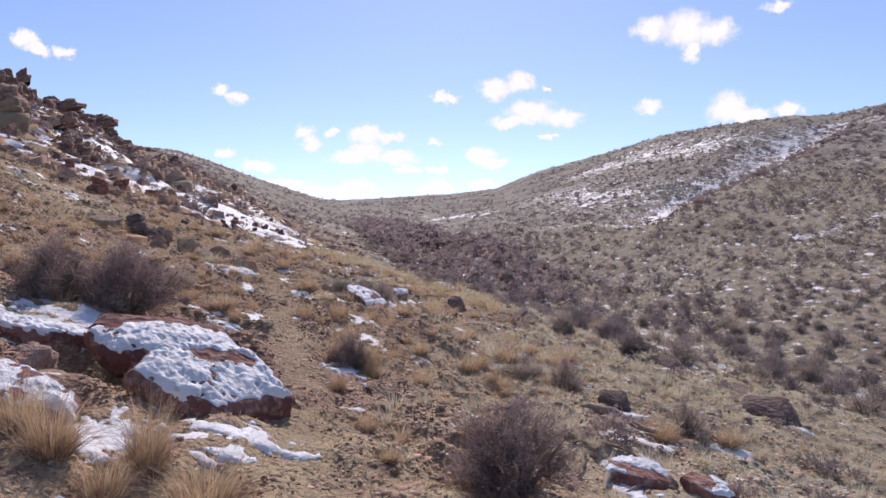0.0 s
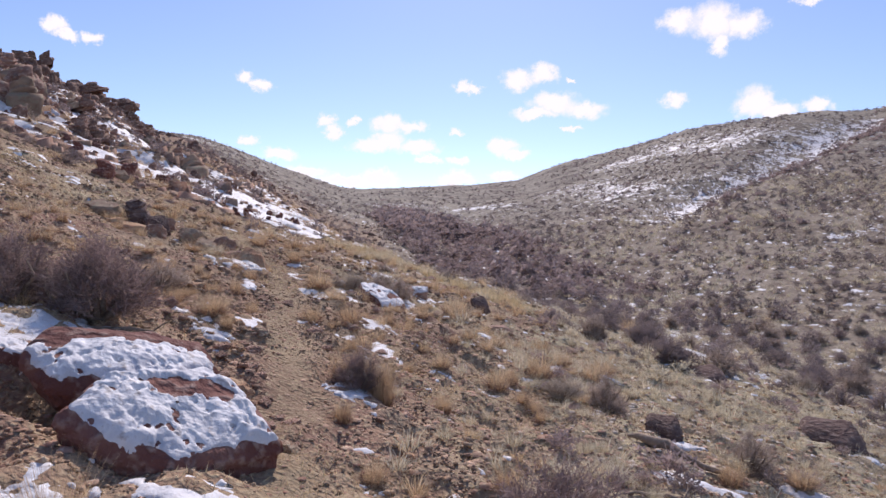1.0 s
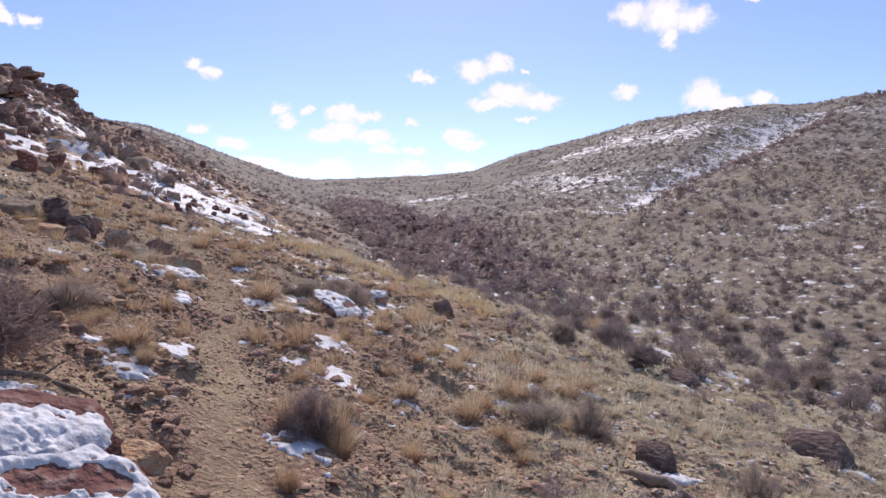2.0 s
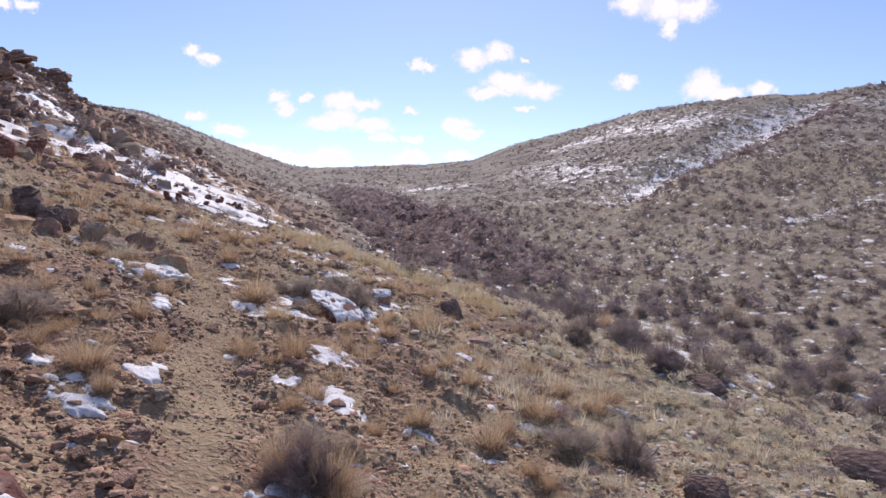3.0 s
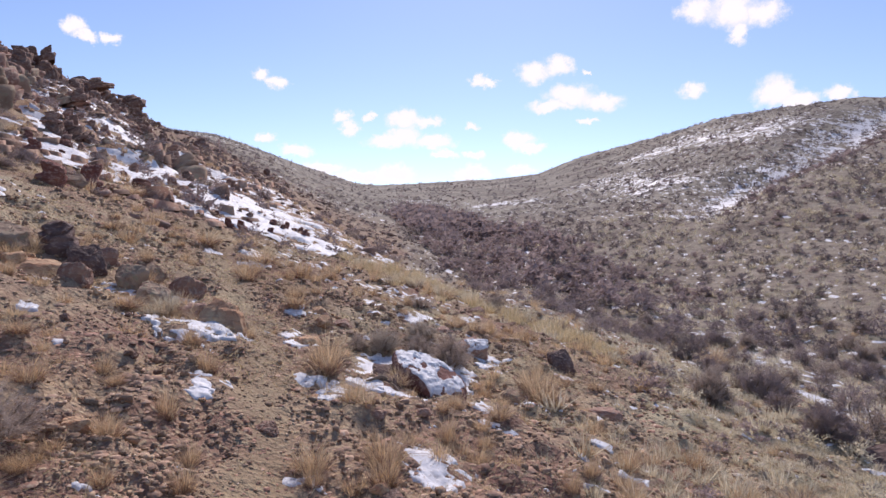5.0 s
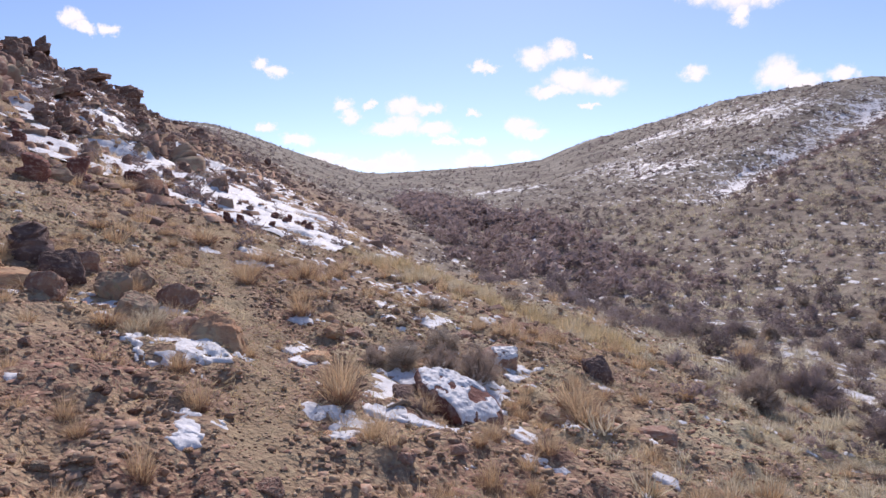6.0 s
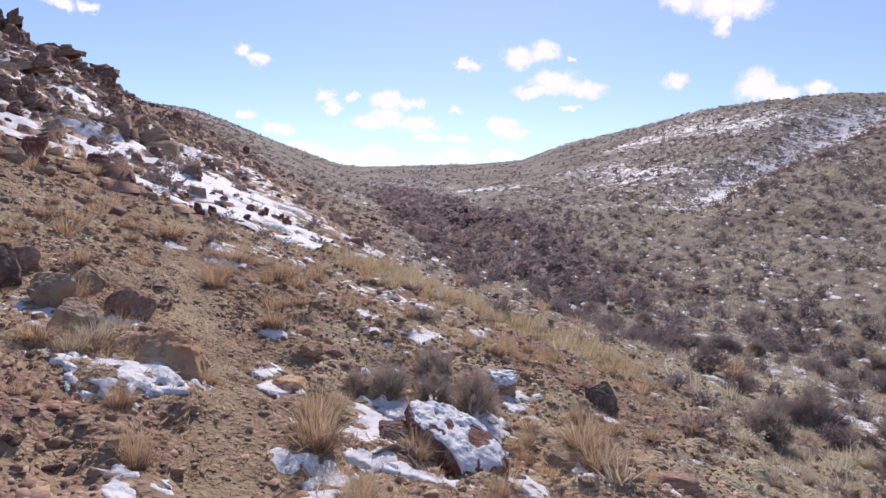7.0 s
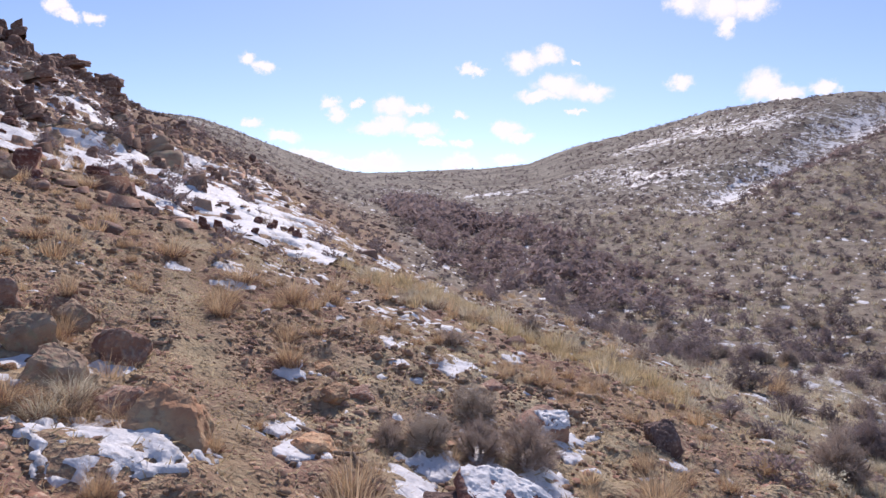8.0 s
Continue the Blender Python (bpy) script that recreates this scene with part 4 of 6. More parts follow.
def snow_patch(x, y, w, d, seed, thick=0.03, turn=0.0, label="patch of old snow in the shade on stony soil"):
    """A ragged sheet of snow that fills the ground's hollows."""
    SNOW_SPOTS.append((x, y, w, d))
    cell = 0.019 if w < 0.5 else 0.026
    nx, ny = int(1.5 * w / cell) + 2, int(1.5 * d / cell) + 2
    U, V = np.meshgrid(np.linspace(-1.5, 1.5, nx), np.linspace(-1.5, 1.5, ny))
    c, s = math.cos(turn), math.sin(turn)
    lx, ly = U * w / 2, V * d / 2
    X, Y = x + lx * c - ly * s, y + lx * s + ly * c
    big = 0.9 * fbm(X / (0.55 * w) + seed, Y / (0.55 * d) + seed, seed, 2)
    mask = 0.92 - (U * U + V * V) ** 0.75 + big + 1.0 * fbm(X / 0.15, Y / 0.15, seed + 3, 4) + 1.1 * fbm(X / 0.05, Y / 0.05, seed + 5, 3)
    ring = [(0.12 * math.cos(q), 0.12 * math.sin(q)) for q in np.arange(8) * math.pi / 4] + [(0.0, 0.0)]
    base = np.mean([lie(X + dx, Y + dy) for dx, dy in ring], axis=0) - 0.004
    mask = mask - 6 * np.clip(lie(X, Y) - base, -0.05, 0.08)
    Z0 = base + thick * np.clip(1.6 * mask, 0.0, 1) ** 0.6 * (1 + 0.8 * fbm(X / 0.12, Y / 0.12, seed, 4)) + 0.006
    # draw the rim's corners back onto the rim
    gv, gu = np.gradient(mask, ly[1, 0] - ly[0, 0], lx[0, 1] - lx[0, 0])
    back_off = np.where(mask < 0, -mask / (gu * gu + gv * gv + 1e-6), 0)
    mu, mv = np.clip(back_off * gu, -1.3 * cell, 1.3 * cell), np.clip(back_off * gv, -1.3 * cell, 1.3 * cell)
    X, Y = X + mu * c - mv * s, Y + mu * s + mv * c
    Z0 = np.where(mask < 0, base - 0.012, Z0)
    idx = np.arange(nx * ny).reshape(ny, nx)
    f = np.stack([idx[:-1, :-1], idx[:-1, 1:], idx[1:, 1:], idx[1:, :-1]], -1).reshape(-1, 4)
    f = f[mask.ravel()[f].max(1) > 0]
    use, back = np.unique(f, return_inverse=True)
    v = np.stack([X, Y, Z0], -1).reshape(-1, 3)[use]
    ob = new("snow_patch", mesh("snow_patch", v, back.reshape(-1, 4), SNOW, True))
    return tagged(ob, label, "snow", "snow patches")


for n, (x, y, w, h) in enumerate(SNOW_0 + SNOW_1 + SNOW_2 + SNOW_3):
    if math.hypot(x + 3.25, y - 10.3) < 0.3 or math.hypot(x + 3.15, y - 9.49) < 0.2 or math.hypot(x + 3.73, y - 10.12) < 0.15:
        continue
    snow_patch(x, y, w * 1.05, min(2.8 * h, 1.3 * w), 400 + n, 0.008 + 0.010 * min(w, 1.0))


place_rock(-3.52, 10.70, 0.26, 0.20, 0, turn=-20, tip=8, deep=0.26, kind=0)
for n, (x, y, w, h) in enumerate([(-3.64, 10.50, 0.34, 0.17), (-3.82, 10.46, 0.40, 0.18), (-4.02, 10.42, 0.40, 0.18), (-3.74, 10.64, 0.32, 0.18)]):
    place_tuft(x, y, w, h, n, n % 2 == 1)
for n, (x, y, w, h) in enumerate([(-0.72, 6.10, 0.34, 0.36), (-0.98, 6.16, 0.30, 0.32), (-0.66, 5.98, 0.24, 0.24)]):
    place_tuft(x, y, w, h, n)
snow_patch(-0.84, 5.86, 0.46, 0.34, 477, 0.014)
snow_patch(-3.30, 10.30, 0.86, 0.58, 478, 0.034, label="snow in the shade of a pale boulder")


# ---- the snow-capped slabs beside the trail ----
def slab(x, y, half_w, half_d, turn, plane, thick, seed, label, under=0.0, crown=0.0):
    """A flat layered boulder, cornered in plan, with a top on a sloping plane (z, slope in x, slope in y). Gives back its skin as a function of reach and angle."""
    r = np.random.default_rng(seed)
    aims = np.arange(7) * 2 * math.pi / 7 + r.uniform(-0.3, 0.3, 7)
    offs = r.uniform(0.80, 1.0, 7)
    c, s = math.cos(turn), math.sin(turn)
    side = [(0.80, 0.0), (0.93, -0.03), (0.99, -0.10), (1.02, -0.24), (0.97, -0.33), (1.0, -0.42), (1.03, -0.58), (0.95, -0.66), (0.98, -0.80), (0.92, -1.0), (0.86, -1.35)]

    def skin(reach, a):
        out = np.min(offs[:, None] / np.maximum(np.cos(a[None] - aims[:, None]), 0.08), axis=0)
        out = np.minimum(out, 1.14) * (1 + 0.07 * fbm(2.2 * np.cos(a) + seed, 2.2 * np.sin(a), seed, 3))
        wide, drop = reach
        wide = wide - under * np.maximum(-drop - 0.3, 0)
        lx, ly = wide * out * np.cos(a) * half_w, wide * out * np.sin(a) * half_d
        px, py = x + lx * c - ly * s, y + lx * s + ly * c
        pz = plane[0] + plane[1] * (px - x) + plane[2] * (py - y) + drop * thick + crown * (1 - np.minimum(wide, 1) ** 2)
        pz = pz + 0.022 * fbm(px / 0.3, py / 0.3, seed, 3) + 0.012 * fbm(px / 0.06, py / 0.06, seed + 1, 2)
        rim = step(0.8, 1.0, wide)
        px = px + 0.03 * rim * fbm(px / 0.10 + 5 * drop, py / 0.10, seed + 6, 3)
        py = py + 0.03 * rim * fbm(px / 0.10, py / 0.10 + 5 * drop, seed + 7, 3)
        return np.stack([px, py, pz], -1), lx, ly

    a = np.linspace(0, 2 * math.pi, 150, endpoint=False)
    levels = [(q, 0.0) for q in np.linspace(0, 0.75, 9)] + side
    rows = [skin((np.full(150, w), np.full(150, d)), a)[0] for w, d in levels]
    n = len(a)
    f = [(i * n + j, (i + 1) * n + j, (i + 1) * n + (j + 1) % n, i * n + (j + 1) % n) for i in range(len(levels) - 1) for j in range(n)]
    tagged(new("boulder", mesh("boulder", np.concatenate(rows), f, RED_ROCK)), label, "boulder", "slabs beside the trail")
    return skin


def slab_snow(skin, seed, thick, label, bare=None, back=9.0, cover=0.85):
    """Half-melted snow on the top of a slab: thin, pitted, with a ragged rim."""
    a = np.linspace(0, 2 * math.pi, 260, endpoint=False)
    wide = np.concatenate([np.linspace(0.02, 0.8, 46), np.linspace(0.815, 1.02, 20)])
    R, A = np.meshgrid(wide, a, indexing="ij")
    drop = np.interp(R, [0, 0.80, 0.93, 0.99, 1.02], [0, 0, -0.03, -0.10, -0.24])
    v, lx, ly = skin((R.ravel(), drop.ravel()), A.ravel())
    px, py = v[:, 0], v[:, 1]
    edge = 0.93 + 0.16 * fbm(px / 0.12, py / 0.12, seed + 8, 4)
    mask = np.minimum(cover + 1.5 * fbm(px / 0.16, py / 0.16, seed + 3, 5), 7 * (edge - R.ravel()))
    mask = np.minimum(mask, 9 * (back - ly + 0.12 * fbm(px / 0.12, py / 0.12, seed + 4, 4)))
    if bare:
        mask = np.minimum(mask, 3 * (np.hypot((lx - bare[0]) / bare[2], (ly - bare[1]) / bare[3]) - 1 + 1.6 * fbm(px / 0.1, py / 0.1, seed + 9, 4)))
    pock = fbm(px / 0.05, py / 0.05, seed + 13, 3)
    mask = np.minimum(mask, 3.0 * (0.58 + 0.4 * fbm(px / 0.3, py / 0.3, seed + 14, 2) - pock))
    pits = 0.030 * np.maximum(pock + 0.05, 0) + 0.004 * fbm(px / 0.025, py / 0.025, seed + 12, 2)
    v[:, 2] += np.where(mask > 0, 0.003 + thick * np.clip(1.1 * mask, 0, 1) ** 0.8 * (1 + 0.6 * fbm(px / 0.2, py / 0.2, seed, 3)) - pits * np.clip(2 * mask, 0, 1), -0.012)
    m, n = R.shape
    idx = np.arange(m * n).reshape(m, n)
    f = np.stack([idx[:-1], idx[1:], np.roll(idx[1:], -1, 1), np.roll(idx[:-1], -1, 1)], -1).reshape(-1, 4)
    f = f[mask[f].max(1) > 0]
    use, inv = np.unique(f, return_inverse=True)
    tagged(new("snow_patch", mesh("snow_patch", v[use], inv.reshape(-1, 4), SNOW, True)), label, "snow", "snow patches")


skin = slab(-1.47, 4.19, 0.49, 0.30, 0.58, (0.76, -0.46, 0.40), 0.30, 31, "flat red sandstone boulder capped with snow beside the trail", 0.25, 0.03)
slab_snow(skin, 71, 0.022, "pitted snow cap on a red boulder", (0.11, 0.12, 0.20, 0.06))
skin = slab(-1.95, 4.68, 0.56, 0.34, 0.62, (0.93, -0.34, 0.24), 0.36, 37, "flat red sandstone slab with a bare rounded back", 0.5, 0.06)
slab_snow(skin, 77, 0.020, "pitted snow on a red slab", None, 0.03, 0.9)
skin = slab(-2.24, 3.48, 0.34, 0.18, -0.15, (float(lie(-2.24, 3.48)) + 0.11, -0.36, 0.22), 0.22, 41, "small red sandstone slab under ragged snow", 0.3, 0.02)
slab_snow(skin, 79, 0.020, "ragged snow on a small red slab", None, 9.0, 0.25)
skin = slab(1.48, 4.92, 0.25, 0.20, 0.3, (float(lie(1.48, 4.92)) + 0.10, -0.22, 0.16), 0.20, 47, "low dark red rock under broken snow", 0.3, 0.02)
slab_snow(skin, 87, 0.020, "broken snow on a low dark red rock", None, 9.0, 0.05)
skin = slab(1.98, 4.86, 0.20, 0.16, -0.3, (float(lie(1.98, 4.86)) + 0.09, -0.20, 0.20), 0.18, 49, "low dark red rock under broken snow", 0.3, 0.02)
slab_snow(skin, 89, 0.020, "broken snow on a low dark red rock", None, 9.0, 0.05)
skin = slab(-3.00, 4.62, 0.62, 0.16, 0.12, (float(lie(-3.00, 4.62)) + 0.10, -0.22, 0.12), 0.22, 43, "low red sandstone ledge with snow behind", 0.5)
slab_snow(skin, 83, 0.016, "thin snow on a low red ledge", None, 9.0, 0.5)
red_stones = [mesh("rock", *rock_shape(390 + k, 12, 0.05, 1), ROCK) for k in range(3)]
for k in range(18):
    y = rng.uniform(4.35, 5.9)
    x = float(np.interp(y, [4.3, 5.9], [-0.98, -1.70])) + rng.uniform(-0.22, 0.22)
    stone = place_rock(x, y, rng.uniform(0.07, 0.16), rng.uniform(0.03, 0.055), k, label="red-brown sandstone chunk beside the trail")
    stone.data = red_stones[k % 3]
snow_patch(-2.78, 5.18, 1.15, 0.95, 95, 0.016, label="snow on the slope under a sagebrush")
snow_patch(-1.72, 3.38, 0.36, 0.66, 91, 0.016, label="snow in the shade of the red boulders")
snow_patch(-1.13, 3.76, 0.68, 0.32, 93, 0.016, label="snow along the foot of the red boulder")


def snow_cap(rock, shape, seed, thick=0.02, bare=-0.1):
    """Snow that follows the upper faces of a rock."""
    bm = bmesh.new()
    verts = [bm.verts.new(rock.matrix_basis @ Vector(q)) for q in shape[0]]
    for f in shape[1]:
        bm.faces.new([verts[i] for i in f])
    bmesh.ops.subdivide_edges(bm, edges=bm.edges[:], cuts=2, use_grid_fill=True)
    bmesh.ops.triangulate(bm, faces=bm.faces)
    bm.normal_update()
    cover = {v: min(3 * (v.normal.z - 0.62), 0.9) + 1.3 * noise.fractal(v.co * 9 + Vector((seed, 0, 0)), 0.6, 2.0, 4) - bare for v in bm.verts}
    bmesh.ops.delete(bm, geom=[f for f in bm.faces if max(cover[v] for v in f.verts) < 0], context="FACES")
    for v in list(bm.verts):
        if not v.link_faces:
            bm.verts.remove(v)
    for v in bm.verts:
        v.co.z += thick * (min(cover[v], 1.0) ** 0.5 * (1 + 0.5 * noise.noise(v.co * 22)) + 0.15) if cover[v] > 0 else -0.008
    bm.verts.index_update()
    v = np.array([q.co[:] for q in bm.verts])
    f = np.array([[q.index for q in g.verts] for g in bm.faces])
    bm.free()
    tagged(new("snow_patch", mesh("snow_patch", v, f, SNOW, True)), "thin snow cap on a red-brown rock", "snow", "snow patches")


def capped(x, y, w, h, kind, turn, deep, seed, bare=-0.1, label="red-brown sandstone rock capped with snow"):
    rock = place_rock(x, y, w, h, 1, turn=turn, tip=5, deep=deep, kind=kind, label=label)
    snow_cap(rock, ROCK_SHAPES[kind], seed, 0.016, bare)


skin = slab(-1.24, 10.72, 0.37, 0.30, -0.35, (float(lie(-1.24, 10.72)) + 0.20, -0.34, 0.30), 0.34, 51, "dark red sandstone slab capped with streaks of snow", 0.3, 0.03)
for x, y, w, h in ((-1.66, 10.72, 0.30, 0.16), (-1.52, 10.98, 0.26, 0.20), (-1.58, 10.44, 0.22, 0.12)):
    stone = place_rock(x, y, w, h, 2, label="dark red-brown stone against a snowy slab")
    stone.data = PILE[4]
slab_snow(skin, 85, 0.018, "streaky snow cap on a dark red slab", (0.12, 0.02, 0.07, 0.14), 9.0, 0.7)
for x, y, w, d, q in ((-1.80, 10.55, 0.36, 0.95, 1), (-2.56, 10.98, 0.30, 0.40, 2), (-1.96, 9.66, 0.24, 0.38, 3), (-2.67, 9.06, 0.26, 0.36, 4), (-1.42, 10.22, 0.42, 0.22, 5), (-0.80, 10.55, 0.40, 0.34, 6), (-1.74, 11.45, 0.40, 0.40, 7)):
    snow_patch(x, y, w, d, 860 + q, 0.015)
capped(-0.80, 12.62, 0.38, 0.24, 5, 10, 0.30, 88)
capped(1.05, 9.05, 0.34, 0.20, 4, 10, 0.26, 87)
for x, y, w, h, turn in ((2.02, 7.74, 0.38, 0.22, -25), (5.02, 10.08, 0.80, 0.34, -28)):
    rock = place_rock(x, y, w, h, 1, turn=turn, tip=8, deep=0.75 * w, label="dark red-brown rock with a streak of snow at its foot")
    rock.data = PILE[4]
    rock.location.z += 0.2 * h
snow_patch(2.12, 7.46, 0.36, 0.26, 871, 0.03)
snow_patch(5.24, 9.66, 0.34, 0.46, 873, 0.04)


# ---- dead wood beside the trail ----
def dead_branch(points, thick, seed):
    """A weathered, split branch lying on the ground, with a stub of a twig."""
    r = np.random.default_rng(seed)
    points = np.array(points)
    s = np.linspace(0, 1, 9)
    x, y = np.interp(s, np.linspace(0, 1, len(points)), points[:, 0]), np.interp(s, np.linspace(0, 1, len(points)), points[:, 1])
    line = np.stack([x + r.normal(0, 0.012, 9), y + r.normal(0, 0.012, 9), lie(x, y) + thick * (0.6 + 0.5 * r.uniform(0, 1, 9))], 1)
    log = tube(line, thick * np.interp(s, [0, 0.3, 1], [0.25, 1, 0.3]) * r.uniform(0.85, 1.15, 9), 7)
    holder = new("dead_branch")
    part("limb", mesh("limb", *log, WOOD, True), holder)
    at = line[5]
    stub = at + np.array([[0, 0, 0], [0.05, 0.07, 0.05], [0.08, 0.16, 0.07]]) * r.choice((-1, 1)) * (1, 1, r.choice((-0.3, 1)))
    part("twig", mesh("twig", *tube(stub, [thick * 0.4, thick * 0.3, thick * 0.12], 5), WOOD, True), holder)
    tagged(holder, "weathered grey-brown dead branch lying on the ground", "branch", "dead branches")


for k, (line, thick) in enumerate((([(1.50, 7.10), (1.9, 6.84), (2.24, 6.62)], 0.055), ([(1.02, 4.75), (1.06, 5.0), (1.16, 5.36)], 0.022), ([(1.12, 4.55), (1.26, 4.95), (1.42, 5.36)], 0.036),
                                  ([(1.30, 4.62), (1.48, 4.78), (1.75, 4.80)], 0.018), ([(-2.75, 5.55), (-2.45, 5.75), (-2.05, 5.70)], 0.022), ([(1.05, 5.40), (1.35, 5.44), (1.7, 5.30)], 0.018), ([(-1.78, 10.25), (-1.58, 10.42), (-1.36, 10.36)], 0.024), ([(-1.66, 10.80), (-1.60, 10.50), (-1.48, 10.22)], 0.020), ([(-1.55, 10.95), (-1.72, 10.62), (-1.60, 10.34)], 0.016), ([(-2.66, 11.30), (-2.38, 11.18), (-2.06, 10.98)], 0.030), ([(-2.58, 11.05), (-2.30, 10.98), (-2.08, 10.80)], 0.020))):
    dead_branch(line, thick, 900 + k)


# ---- scattered cover ----
def in_view(rng, n, y0, y1, u=0.86, x0=-0.8):
    """Plan places spread evenly over the ground ahead between two distances."""
    y = np.sqrt(rng.uniform(y0 * y0, y1 * y1, n))
    return x0 + rng.uniform(-u, u, n) * y, y


def gully(x, y):
    """How brushy the gully is at a place: 1 along its bed."""
    along = [8, 12, 20, 26, 30, 37, 48, 60, 79, 87, 100, 112]
    bed = np.interp(y, along, [9, 8, 8, 8.5, 8.3, 6.5, 3.2, 0.7, -4, -7, -9, -10])
    wide = np.interp(y, along, [4, 5, 6, 7.5, 8.5, 8.5, 7, 8, 8, 7, 6, 3.5])
    return step(1.0, 0.45, np.abs(x - bed + 1.8 * fbm(x / 6, y / 6, 33, 2)) / wide) * step(115, 104, y)


def build_brush():
    r = np.random.default_rng(77)
    listed = np.array([(b[0], b[1]) for b in BUSH_0 + BUSH_1])
    levels = [(13.5, 29, (), 2.7), (29, 38, (30, 12, 0.09, 0.028, 2.2, 0.2, 0.8), 2.5), (38, 70, (22, 5, 0.075, 0.06, 1.9, 0.2, 0.9), 3.0), (70, 130, (11, 3, 0.10, 0.105, 1.8, 0.2, 0.9), 1.35), (130, 205, (5, 2, 0.2, 0.2, 1.5), 0.9)]
    lee_rows = []
    for lo, hi, mass, many in levels:
        full = (int(mass[0] * 1.4), int(mass[1] * 1.4 + 0.5), *mass[2:]) if lo > 30 else mass
        area = 0.86 * (hi * hi - lo * lo)
        n = int(area * many)
        x, y = in_view(r, n, lo, hi)
        g = gully(x, y)
        u = x / y
        right = step(0.0, 0.10, u - 0.10 * step(60, 120, y))
        spotty = 0.55 + 0.7 * fbm(x / 9, y / 9, 41, 2)
        dens = np.clip((0.8 + 0.15 * step(30, 40, y)) * g + (1 - g) * ((0.62 + 0.4 * step(45, 30, y) + 0.3 * step(0.25, 0.35, u) * step(50, 35, y) + 0.33 * step(45, 65, y) + 0.5 * step(0.25, 0.5, u)) * right * (1 - 0.30 * step(60, 90, y)) + 0.10 + 0.30 * step(60, 110, y) + 0.2 * step(-0.32, -0.1, u) * step(0.1, 0, u)) * spotty, 0, 1) / 1.1
        q = 0.75 * (y - np.interp(x, DRAW_X, DRAW_Y)) + 5.0 * fbm(x / 11, y / 11, 15, 2)
        draw = np.exp(-((q + 2) / 3.5) ** 2) * step(22, 30, x) * step(-0.3, 0.2, fbm(x / 5, y / 5, 44, 2))
        dens = np.maximum(dens, 0.8 * draw)
        near_trail = (x < np.interp(y, [10, 14, 17, 19, 22, 26], [6, 4, 3.3, 1.5, -1.2, -2.0])) & (y < 27) & ((u > -0.33) | (y < 16))
        dens = np.where(u < -0.33, np.maximum(dens, 0.22), dens)
        bed = np.interp(y, [15, 16.2, 18.4, 23.6, 27.5, 33], [6.9, 6.8, 7.0, 8.1, 8.8, 9.0])
        dens = np.where((np.abs(x - bed + 0.4) < 1.0) & (y < 30), dens * 0.15, dens)
        dens = np.where(near_trail, dens * 0.12, dens)
        keep = r.uniform(0, 1, n) < dens
        x, y, g, draw = x[keep], y[keep], g[keep], draw[keep]
        if lo < 35:
            far = np.min(np.hypot(x[:, None] - listed[:, 0], y[:, None] - listed[:, 1]), 1) > 0.9
            x, y, g, draw = x[far], y[far], g[far], draw[far]
        k = len(x)
        size = (0.64 - 0.10 * step(75, 110, y) + 0.80 * g + 0.7 * draw) * np.minimum(np.exp(r.normal(-0.05, 0.45, k)), 1.9) * np.where((y < 24) & (x < 3), 0.7, 1)
        if lo < 60:
            clear = np.ones(k, bool)
            for i in range(1, k):
                clear[i] = not np.any(clear[:i] & (np.hypot(x[:i] - x[i], y[:i] - y[i]) < (0.42 if lo < 30 else 0.34) * (size[:i] + size[i])))
            x, y, g, draw, size = x[clear], y[clear], g[clear], draw[clear], size[clear]
            k = len(x)
        tall = size * (0.60 + 0.10 * g) * r.uniform(0.8, 1.2, k)
        z = lie(x, y) - 0.04
        mood = 0.9 * fbm(x / 6, y / 6, 46, 2) + r.normal(0, 0.22, k)
        if lo < 15:
            size, tall = np.minimum(size, 1.25), np.minimum(tall, 0.85)
            for i in range(k):
                ob = copy_thing(GULLY_BUSHES[i % 4], Matrix()) if i > 3 else GULLY_BUSHES[i]
                ob.matrix_basis = pose(x[i], y[i], z[i], 0, 0, r.uniform(0, 360)) @ Matrix.Diagonal((size[i], size[i] * r.uniform(0.75, 1.0), tall[i], 1))
                tagged(ob, "bare purple-brown sagebrush in the brushy gully", "shrub", "sagebrush")
        for bed in (True, False) if lo > 15 else ():
            pieces = []
            for j in range(4):
                q = (np.arange(k) % 4 == j) & ((g + draw + mood > 0.4) == bed)
                if q.any():
                    pieces.append(scattered(clump_bush(500 + j, *(full if bed else mass)), x[q], y[q], z[q], size[q], tall[q], r.uniform(0, 6.28, q.sum())))
            if not pieces:
                continue
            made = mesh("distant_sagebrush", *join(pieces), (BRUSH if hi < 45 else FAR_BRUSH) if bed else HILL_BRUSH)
            tagged(new("distant_sagebrush", made), "grey-purple sagebrush dotted over gully and hills", "shrubs", kind="stuff")
        lee = (r.uniform(0, 1, k) < np.where(y < 40, 0.55, 0.26)) & (y < 130) & (x > -0.1 * y)
        lee_rows.append(np.stack([x[lee] + r.normal(0, 0.3, lee.sum()) * size[lee], y[lee] - 0.6 * size[lee], size[lee] * r.uniform(0.2, 0.65, lee.sum())], 1))
    return np.concatenate(lee_rows)


